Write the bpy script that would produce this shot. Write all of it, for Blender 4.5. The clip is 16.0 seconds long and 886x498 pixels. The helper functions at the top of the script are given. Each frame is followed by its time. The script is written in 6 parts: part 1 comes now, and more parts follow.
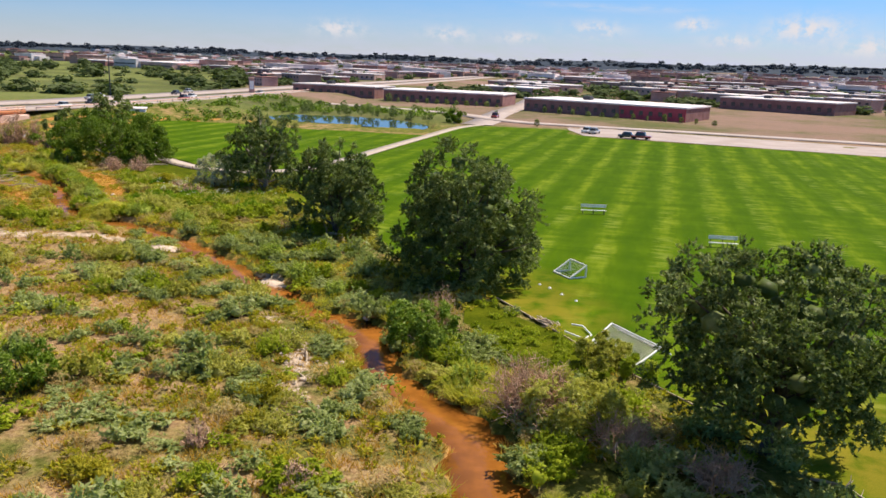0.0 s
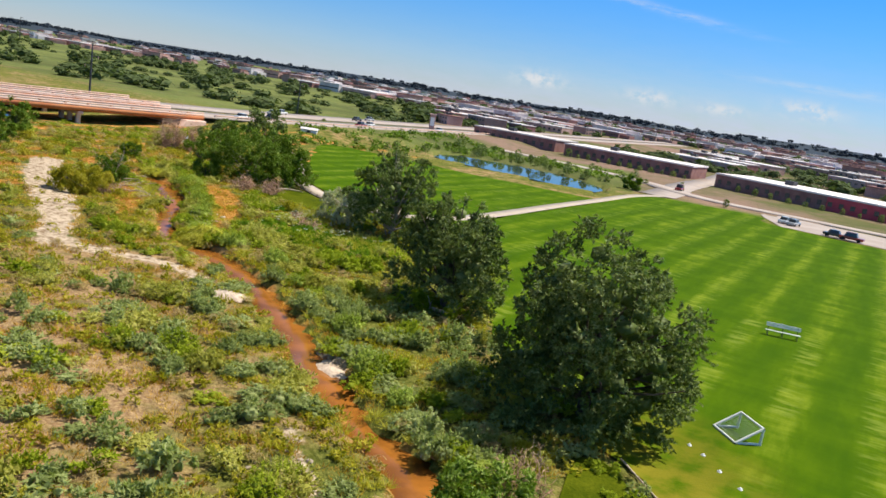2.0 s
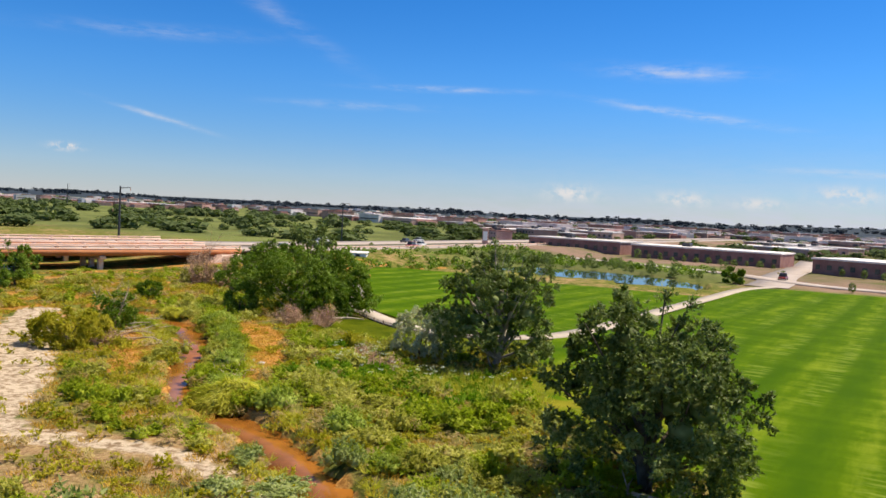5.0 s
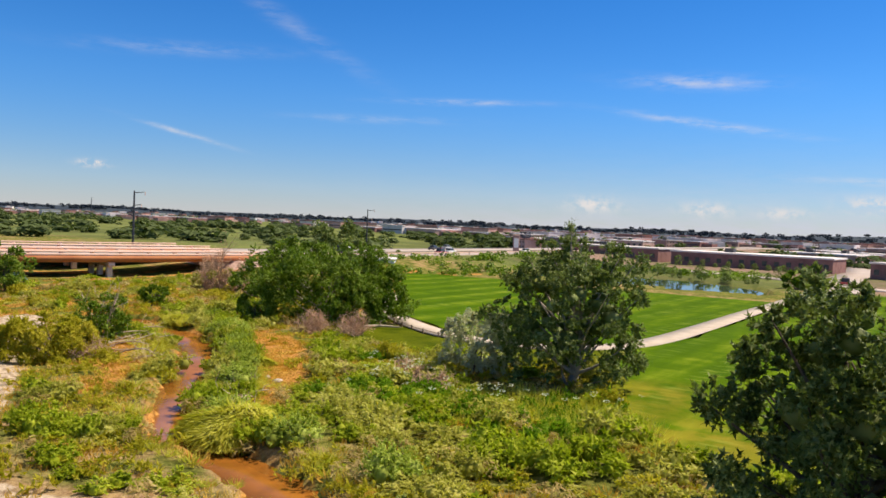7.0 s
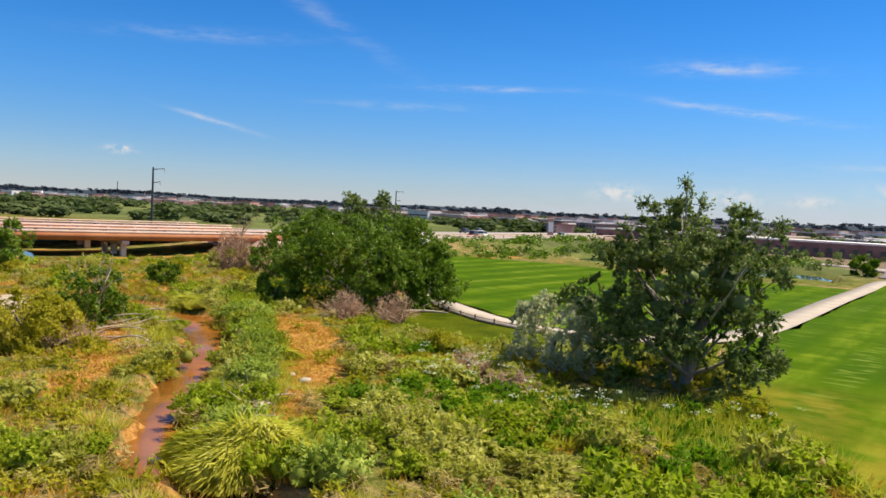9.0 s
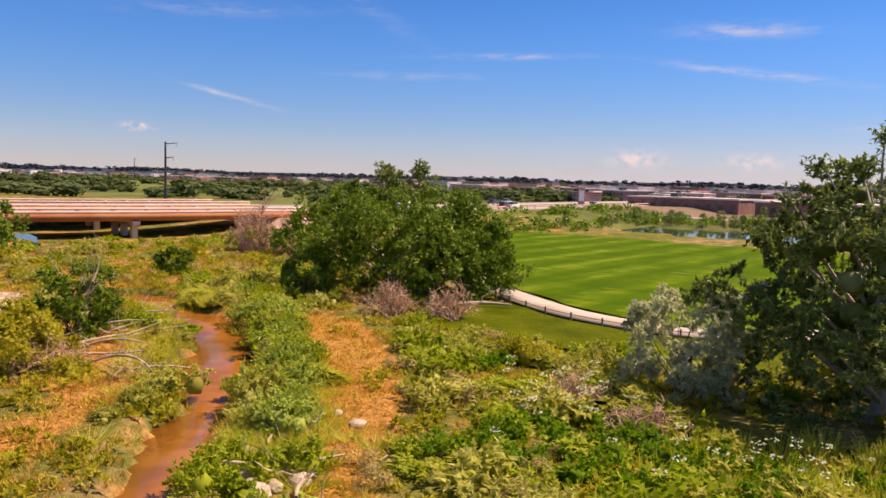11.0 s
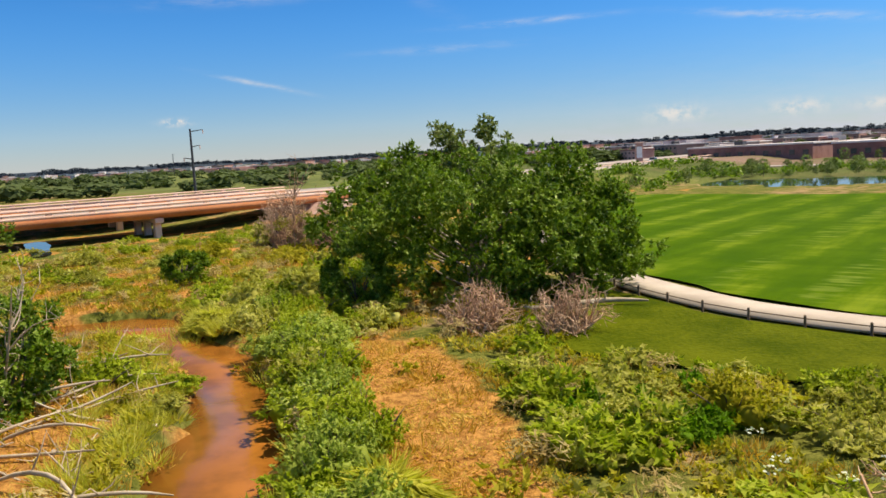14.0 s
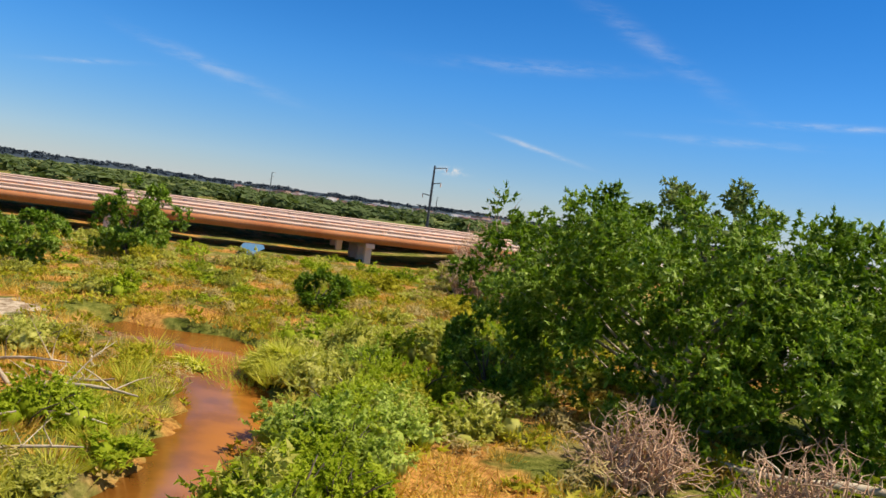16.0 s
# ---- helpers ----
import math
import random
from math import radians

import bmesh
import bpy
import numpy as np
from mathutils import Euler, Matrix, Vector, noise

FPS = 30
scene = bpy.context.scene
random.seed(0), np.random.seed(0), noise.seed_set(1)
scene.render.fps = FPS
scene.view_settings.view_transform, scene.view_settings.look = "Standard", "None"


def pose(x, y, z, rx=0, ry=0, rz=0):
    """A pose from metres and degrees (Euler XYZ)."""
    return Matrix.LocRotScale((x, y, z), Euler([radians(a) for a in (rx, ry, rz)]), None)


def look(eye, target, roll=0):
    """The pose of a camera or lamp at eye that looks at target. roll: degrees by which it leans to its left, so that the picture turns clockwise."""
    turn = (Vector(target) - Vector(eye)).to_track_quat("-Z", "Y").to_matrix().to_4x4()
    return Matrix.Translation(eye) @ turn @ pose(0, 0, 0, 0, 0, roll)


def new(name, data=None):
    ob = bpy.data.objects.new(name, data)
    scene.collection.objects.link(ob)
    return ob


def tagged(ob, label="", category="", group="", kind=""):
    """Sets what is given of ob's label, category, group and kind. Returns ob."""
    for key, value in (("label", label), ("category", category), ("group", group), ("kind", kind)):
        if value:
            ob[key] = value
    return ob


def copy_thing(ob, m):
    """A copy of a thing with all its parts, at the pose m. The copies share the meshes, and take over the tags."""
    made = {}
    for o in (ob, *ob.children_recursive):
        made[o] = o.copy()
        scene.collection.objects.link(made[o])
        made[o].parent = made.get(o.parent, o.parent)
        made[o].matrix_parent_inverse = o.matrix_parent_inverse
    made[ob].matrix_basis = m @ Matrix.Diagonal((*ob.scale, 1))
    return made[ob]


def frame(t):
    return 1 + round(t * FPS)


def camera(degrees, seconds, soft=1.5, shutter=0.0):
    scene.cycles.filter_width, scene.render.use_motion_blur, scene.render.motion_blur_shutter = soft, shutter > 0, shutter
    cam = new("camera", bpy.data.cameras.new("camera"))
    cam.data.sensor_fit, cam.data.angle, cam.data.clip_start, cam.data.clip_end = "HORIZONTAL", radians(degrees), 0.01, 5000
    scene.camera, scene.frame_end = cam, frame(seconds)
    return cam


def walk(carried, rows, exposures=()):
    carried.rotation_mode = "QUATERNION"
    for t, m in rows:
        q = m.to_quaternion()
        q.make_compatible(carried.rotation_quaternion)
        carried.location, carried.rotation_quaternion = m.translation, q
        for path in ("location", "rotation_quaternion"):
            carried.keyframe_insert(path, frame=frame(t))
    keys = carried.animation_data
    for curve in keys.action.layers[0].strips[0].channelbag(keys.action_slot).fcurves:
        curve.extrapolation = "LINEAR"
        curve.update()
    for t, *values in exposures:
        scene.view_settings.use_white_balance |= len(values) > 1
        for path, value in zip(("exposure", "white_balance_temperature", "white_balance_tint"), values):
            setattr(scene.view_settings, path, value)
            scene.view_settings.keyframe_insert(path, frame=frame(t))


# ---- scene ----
cam = camera(59.1, 16.0, soft=1.55)
METRES, EYE, TILT, LEAN, TURN = 107.0, 17.0, -13.5, -2.0, 0.0
ROWS = [
    (0.0, 0.0, 0.0, 0.0, 0.0, 0.0, -0.0),
    (0.5, 0.0034, 0.0375, 0.0092, 2.93, 0.21, -1.58),
    (1.0, 0.0105, 0.0749, 0.0188, 5.83, 0.87, -4.36),
    (1.5, 0.0169, 0.1134, 0.027, 9.01, 2.03, -7.47),
    (2.0, 0.0195, 0.1515, 0.0343, 11.99, 2.48, -10.02),
    (2.5, 0.0139, 0.1908, 0.0392, 14.11, 2.73, -11.42),
    (3.0, -0.0005, 0.2301, 0.0415, 14.74, 4.07, -11.37),
    (3.5, -0.0223, 0.2699, 0.0417, 14.26, 6.8, -9.55),
    (4.0, -0.0481, 0.308, 0.0421, 13.8, 10.92, -6.61),
    (6.5, -0.1332, 0.451, 0.0505, 17.03, 10.99, -3.98),
    (7.0, -0.1462, 0.4792, 0.0511, 17.58, 11.81, -4.72),
    (7.5, -0.1599, 0.5036, 0.0518, 18.45, 11.15, -4.82),
    (8.0, -0.1729, 0.5267, 0.0534, 18.92, 10.06, -5.33),
    (8.5, -0.1864, 0.55, 0.056, 19.15, 9.98, -5.73),
    (9.0, -0.201, 0.5718, 0.0594, 19.21, 10.72, -5.46),
    (11.5, -0.2704, 0.6715, 0.0855, 21.27, 7.41, -4.44),
    (12.0, -0.2802, 0.6908, 0.0898, 22.94, 6.3, -5.51),
    (12.5, -0.2927, 0.7102, 0.0938, 24.32, 6.18, -5.24),
    (13.0, -0.3087, 0.7288, 0.0979, 24.21, 6.21, -2.82),
    (13.5, -0.3232, 0.7481, 0.1013, 23.86, 6.29, -0.51),
    (14.0, -0.3334, 0.7726, 0.1045, 24.43, 6.27, -0.6),
    (14.5, -0.3397, 0.8005, 0.1075, 26.77, 6.35, -3.19),
    (15.0, -0.346, 0.8299, 0.1112, 30.43, 7.44, -7.07),
    (15.5, -0.3534, 0.86, 0.1158, 35.29, 9.01, -11.74),
    (16.0, -0.3645, 0.8851, 0.1197, 40.5, 9.11, -15.22),
]
EXPOSURES = [(0.0, 0.0, 6650, 14), (0.5, 0.0, 6100, 18), (1.0, 0.0, 5250, 2), (1.5, 0.0, 6150, 10), (2.0, 0.0, 6400, 7), (2.5, 0.0, 6500, 6), (3.0, 0.0, 6400, 4), (3.5, 0.0, 6400, 4), (4.0, 0.0, 6600, 9), (6.5, 0.0, 6950, 11), (7.0, 0.0, 7050, 12), (7.5, 0.0, 7200, 12), (8.0, 0.0, 7400, 13),
             (8.5, 0.0, 7050, 10), (9.0, 0.0, 6750, 8), (11.5, 0.0, 7900, 31), (12.0, 0.0, 7400, 16), (12.5, 0.0, 7150, 5), (13.0, 0.0, 7500, 24), (13.5, 0.0, 7150, 12), (14.0, 0.0, 7100, 8), (14.5, 0.0, 7100, 9), (15.0, 0.0, 7500, 24), (15.5, 0.0, 7000, 9), (16.0, 0.0, 6850, 7)]
walk(cam, [(t, pose(0, 0, EYE, TILT, LEAN, TURN) @ pose(METRES * x, METRES * y, METRES * z, 90 + pitch, roll, yaw)) for t, x, y, z, yaw, pitch, roll in ROWS], EXPOSURES)

# ---- world, sun, exposure ----
SUN_EL, SUN_ROT, SUN_POWER = 56.0, 53.0, 6.4
world = bpy.data.worlds.new("world")
scene.world = world
world.use_nodes = True


class Nodes:
    """Short hand for node trees."""

    def __init__(self, tree):
        self.tree = tree
        self.tree.nodes.clear()

    def add(self, kind, **inputs):
        node = self.tree.nodes.new(kind)
        for key, value in inputs.items():
            node.inputs[key].default_value = value
        return node

    def link(self, a, b):
        self.tree.links.new(a, b)

    def feed(self, socket, value):
        if isinstance(value, bpy.types.NodeSocket):
            self.link(value, socket)
        else:
            socket.default_value = value

    def math(self, op, a, b=0.0, c=0.0, clamp=False):
        node = self.add("ShaderNodeMath")
        node.operation, node.use_clamp = op, clamp
        for i, value in enumerate((a, b, c)):
            self.feed(node.inputs[i], value)
        return node.outputs[0]

    def mix(self, fac, a, b, blend="MIX"):
        node = self.add("ShaderNodeMix")
        node.data_type, node.blend_type = "RGBA", blend
        self.feed(node.inputs[0], fac)
        for i, value in ((6, a), (7, b)):
            self.feed(node.inputs[i], (*value, 1) if isinstance(value, tuple) and len(value) == 3 else value)
        return node.outputs[2]

    def noise(self, vector, scale, detail=4.0, rough=0.55, out=0):
        node = self.add("ShaderNodeTexNoise")
        node.inputs["Scale"].default_value, node.inputs["Detail"].default_value, node.inputs["Roughness"].default_value = scale, detail, rough
        if vector is not None:
            self.link(vector, node.inputs["Vector"])
        return node.outputs[out]

    def ramp(self, fac, lo, hi):
        node = self.add("ShaderNodeMapRange")
        node.interpolation_type = "SMOOTHSTEP"
        self.feed(node.inputs["Value"], fac)
        node.inputs["From Min"].default_value, node.inputs["From Max"].default_value = lo, hi
        return node.outputs[0]


def build_sky():
    n = Nodes(world.node_tree)
    out = n.add("ShaderNodeOutputWorld")
    back = n.add("ShaderNodeBackground", Strength=SKY_STRENGTH)
    sky = n.add("ShaderNodeTexSky")
    sky.sky_type, sky.sun_disc, sky.sun_elevation, sky.sun_rotation = "NISHITA", False, radians(SUN_EL), radians(SUN_ROT)
    sky.altitude, sky.air_density, sky.dust_density, sky.ozone_density = 1600, 1.0, 0.3, 2.0
    way = n.add("ShaderNodeTexCoord").outputs["Generated"]
    xyz = n.add("ShaderNodeSeparateXYZ")
    n.link(way, xyz.inputs[0])
    az = n.math("MULTIPLY", n.math("ARCTAN2", xyz.outputs[0], xyz.outputs[1]), 57.2958)
    el = n.math("MULTIPLY", n.math("ARCSINE", xyz.outputs[2]), 57.2958)
    both = n.add("ShaderNodeCombineXYZ")
    n.link(az, both.inputs[0])
    n.link(el, both.inputs[1])
    fibre = n.add("ShaderNodeMapping")
    fibre.inputs["Scale"].default_value = (0.35, 1.5, 1)
    n.link(both.outputs[0], fibre.inputs[0])
    grain = n.noise(fibre.outputs[0], 1.0, 6, 0.65)
    puffs = n.noise(both.outputs[0], 1.1, 5, 0.6)
    total = None
    # azimuth, elevation, half length, half width, tilt in degrees, strength, puffiness: the wisps and small clouds of that noon
    for a, e, length, width, tilt, power, puff in CLOUDS:
        da, de = n.math("SUBTRACT", az, a), n.math("SUBTRACT", el, e)
        c, s = math.cos(radians(tilt)), math.sin(radians(tilt))
        u = n.math("DIVIDE", n.math("ADD", n.math("MULTIPLY", da, c), n.math("MULTIPLY", de, s)), length)
        v = n.math("DIVIDE", n.math("SUBTRACT", n.math("MULTIPLY", de, c), n.math("MULTIPLY", da, s)), width)
        r = n.math("ADD", n.math("MULTIPLY", u, u), n.math("MULTIPLY", v, v))
        body = n.math("POWER", 2.718, n.math("MULTIPLY", r, -1.0))
        tex = n.ramp(puffs if puff else grain, 0.38 if puff else 0.3, 0.6 if puff else 0.75)
        body = n.math("MULTIPLY", n.math("MULTIPLY", body, tex), power)
        total = body if total is None else n.math("MAXIMUM", total, body)
    # thin bank of low cloud toward the horizon
    low = n.math("POWER", 2.718, n.math("MULTIPLY", n.math("ABSOLUTE", n.math("SUBTRACT", el, 0.4)), -0.55))
    bank = n.math("MULTIPLY", n.ramp(az, -45, 22), n.ramp(grain, 0.25, 0.7))
    low = n.math("MULTIPLY", low, n.math("ADD", n.math("MULTIPLY", bank, 0.62), 0.34))
    hue = n.add("ShaderNodeHueSaturation", Value=1.0)
    zenith = n.ramp(el, 20, 65)
    n.link(n.math("SUBTRACT", SKY_SAT, n.math("MULTIPLY", zenith, SKY_SAT - 0.4)), hue.inputs["Saturation"])
    n.link(sky.outputs[0], hue.inputs["Color"])
    air = n.mix(n.ramp(el, -1, 11), (0.76, 0.82, 1.10), (0.93, 1.33, 1.72))
    air = n.mix(zenith, air, (2.0, 1.9, 1.55))
    colour = n.mix(1.0, hue.outputs[0], air, "MULTIPLY")
    colour = n.mix(low, colour, CLOUD_LOW)
    colour = n.mix(n.math("MINIMUM", total, 1.0), colour, CLOUD_WHITE)
    n.link(colour, back.inputs[0])
    n.link(back.outputs[0], out.inputs[0])


SKY_STRENGTH, SKY_SAT = 0.088, 1.42
CLOUD_LOW, CLOUD_WHITE = (6.7, 7.2, 9.2), (8.6, 8.6, 8.9)
CLOUDS = [
    (-36.6, 5.6, 2.6, 0.16, -13, 0.75, 0), (-42.4, 3.2, 0.8, 0.22, 0, 1.8, 1), (-17.0, 9.0, 4.5, 0.2, 1, 0.5, 0),
    (-0.6, 10.6, 4.0, 0.45, -2, 0.55, 0), (0.0, 7.8, 5.2, 0.25, -8, 0.6, 0), (-37.0, 11.3, 6.0, 0.4, 3, 0.25, 0),
    (-23.5, 7.5, 4.5, 0.25, 1, 0.3, 0), (-29.5, 13.5, 6.0, 0.6, -29, 0.18, 0), (-60.0, 7.9, 4.5, 0.4, -14, 0.3, 0),
    (-7.4, 2.0, 1.7, 0.5, 0, 1.0, 1), (0.4, 1.9, 1.6, 0.45, 0, 0.9, 1), (10.6, 2.5, 1.7, 0.5, 0, 1.0, 1),
    (17.1, 3.0, 1.2, 0.4, 0, 1.0, 1), (24.1, 2.8, 2.2, 0.75, 0, 1.1, 1), (28.2, 1.8, 2.2, 0.6, 0, 1.0, 1), (19.8, 2.0, 1.8, 0.4, 0, 0.8, 1),
    (12.0, 4.0, 5.5, 0.25, -1, 0.4, 0), (-68.0, 6.8, 2.4, 0.15, 8, 0.4, 0), (5.3, 1.8, 1.4, 0.35, 0, 0.8, 1),
]
build_sky()
sun_way = Vector((math.sin(radians(SUN_ROT)) * math.cos(radians(SUN_EL)), math.cos(radians(SUN_ROT)) * math.cos(radians(SUN_EL)), math.sin(radians(SUN_EL))))
sun = new("sun", bpy.data.lights.new("sun", "SUN"))
sun.data.energy, sun.data.angle, sun.data.color = SUN_POWER, radians(0.53), (1.0, 0.93, 0.80)
sun.matrix_world = look(sun_way * 100, (0, 0, 0))

# ---- materials ----
rng = np.random.default_rng(7)


def material(name, rough=0.8, metal=0.0, gloss=0.3):
    m = bpy.data.materials.new(name)
    m.use_nodes = True
    n = Nodes(m.node_tree)
    out = n.add("ShaderNodeOutputMaterial")
    b = n.add("ShaderNodeBsdfPrincipled", Roughness=rough, Metallic=metal)
    b.inputs["Specular IOR Level"].default_value = gloss
    n.link(b.outputs[0], out.inputs[0])
    return m, n, b, out


def bump(n, b, height, strength=0.4, distance=0.05):
    node = n.add("ShaderNodeBump", Strength=strength, Distance=distance)
    n.link(height, node.inputs["Height"])
    n.link(node.outputs[0], b.inputs["Normal"])


def spotted(name, dark, light, scale=3.0, fine=30.0, rough=0.8, metal=0.0, gloss=0.3, relief=0.3, vary=0.0):
    """Two tones mixed at two scales, with fine relief."""
    m, n, b, out = material(name, rough, metal, gloss)
    place = n.add("ShaderNodeTexCoord").outputs["Object"]
    coarse, small = n.noise(place, scale), n.noise(place, fine)
    fac = n.ramp(n.math("ADD", n.math("MULTIPLY", coarse, 0.65), n.math("MULTIPLY", small, 0.35)), 0.33, 0.67)
    colour = n.mix(fac, dark, light)
    if vary:
        chance = n.add("ShaderNodeObjectInfo").outputs["Random"]
        hsv = n.add("ShaderNodeHueSaturation", Saturation=1.0)
        n.link(colour, hsv.inputs["Color"])
        n.link(n.math("ADD", n.math("MULTIPLY", chance, vary), 1.0 - vary / 2), hsv.inputs["Value"])
        colour = hsv.outputs[0]
    n.link(colour, b.inputs["Base Color"])
    if relief:
        bump(n, b, small, relief, 0.6 / fine)
    return m


def leafy(name, tones, rough=0.55, through_light=0.35, patch=0.25, gloss=0.06, grain=0.3):
    """Leaves: every blade takes its own tone, with slow drifts over the ground, and lets light through."""
    m, n, b, out = material(name, rough, 0, gloss)
    ramp = n.add("ShaderNodeValToRGB")
    while len(ramp.color_ramp.elements) < len(tones):
        ramp.color_ramp.elements.new(0.5)
    for i, tone in enumerate(tones):
        ramp.color_ramp.elements[i].position = i / (len(tones) - 1)
        ramp.color_ramp.elements[i].color = (*tone, 1)
    geo = n.add("ShaderNodeNewGeometry")
    drift = n.noise(geo.outputs["Position"], patch, 3)
    clump = n.noise(geo.outputs["Position"], 1.1, 2)
    fac = n.math("ADD", n.math("MULTIPLY", geo.outputs["Random Per Island"], grain), n.math("MULTIPLY", n.ramp(drift, 0.3, 0.7), 0.52 * (1 - grain)))
    fac = n.math("ADD", fac, n.math("MULTIPLY", n.ramp(clump, 0.3, 0.7), 0.48 * (1 - grain)))
    n.link(fac, ramp.inputs[0])
    n.link(ramp.outputs[0], b.inputs["Base Color"])
    tr = n.add("ShaderNodeBsdfTranslucent")
    bright = n.mix(1.0, ramp.outputs[0], (1.1, 1.25, 0.6), "MULTIPLY")
    n.link(bright, tr.inputs[0])
    mixer = n.add("ShaderNodeMixShader", Fac=through_light)
    n.link(b.outputs[0], mixer.inputs[1])
    n.link(tr.outputs[0], mixer.inputs[2])
    n.link(mixer.outputs[0], out.inputs[0])
    return m


def ground_material():
    """Meadow soil and turf, with pale sand and orange dry ground where the zones say so."""
    m, n, b, out = material("meadow_ground", 0.95, 0, 0.02)
    place = n.add("ShaderNodeTexCoord").outputs["Object"]
    zone = n.add("ShaderNodeVertexColor")
    zone.layer_name = "zone"
    parts = n.add("ShaderNodeSeparateColor")
    n.link(zone.outputs[0], parts.inputs[0])
    wide, mid, fine = n.noise(place, 0.05, 4), n.noise(place, 0.45, 5, 0.6), n.noise(place, 5.0, 4, 0.7)
    green = n.mix(n.ramp(mid, 0.35, 0.65), (0.09, 0.115, 0.016), (0.19, 0.195, 0.03))
    dry = n.mix(n.ramp(fine, 0.3, 0.7), (0.33, 0.175, 0.085), (0.58, 0.38, 0.22))
    fac = n.ramp(n.math("ADD", n.math("ADD", n.math("MULTIPLY", wide, 0.5), n.math("MULTIPLY", mid, 0.5)), n.math("MULTIPLY", parts.outputs[2], 0.16)), 0.52, 0.68)
    colour = n.mix(fac, green, dry)
    speck = n.noise(place, 2.6, 6, 0.75)
    colour = n.mix(n.ramp(speck, 0.42, 0.62), n.mix(0.35, colour, (0.05, 0.04, 0.015)), n.mix(0.25, colour, (0.42, 0.36, 0.12)))
    sep = n.add("ShaderNodeSeparateXYZ")
    n.link(place, sep.inputs[0])
    away = n.ramp(n.math("ADD", sep.outputs[1], n.math("MULTIPLY", sep.outputs[0], 0.25)), 195, 245)
    plain = n.mix(n.ramp(n.noise(place, 0.012, 5, 0.7), 0.40, 0.58), (0.09, 0.11, 0.04), n.mix(n.ramp(parts.outputs[2], 0.35, 0.85), (0.16, 0.19, 0.06), (0.25, 0.165, 0.135)))
    colour = n.mix(n.math("MULTIPLY", away, 0.85), colour, plain)
    orange = n.mix(n.ramp(speck, 0.36, 0.62), (0.27, 0.115, 0.03), (0.60, 0.30, 0.085))
    wob = n.math("MULTIPLY", n.math("SUBTRACT", mid, 0.5), 1.3)
    colour = n.mix(n.ramp(n.math("ADD", parts.outputs[1], wob), 0.35, 0.65), colour, orange)
    pebble = n.noise(place, 1.6, 6, 0.75)
    sand = n.mix(n.ramp(pebble, 0.38, 0.58), (0.26, 0.17, 0.10), (0.62, 0.49, 0.36))
    colour = n.mix(n.ramp(n.math("ADD", parts.outputs[0], n.math("MULTIPLY", wob, 1.25)), 0.4, 0.6), colour, sand)
    n.link(colour, b.inputs["Base Color"])
    bump(n, b, speck, 0.9, 0.2)
    return m


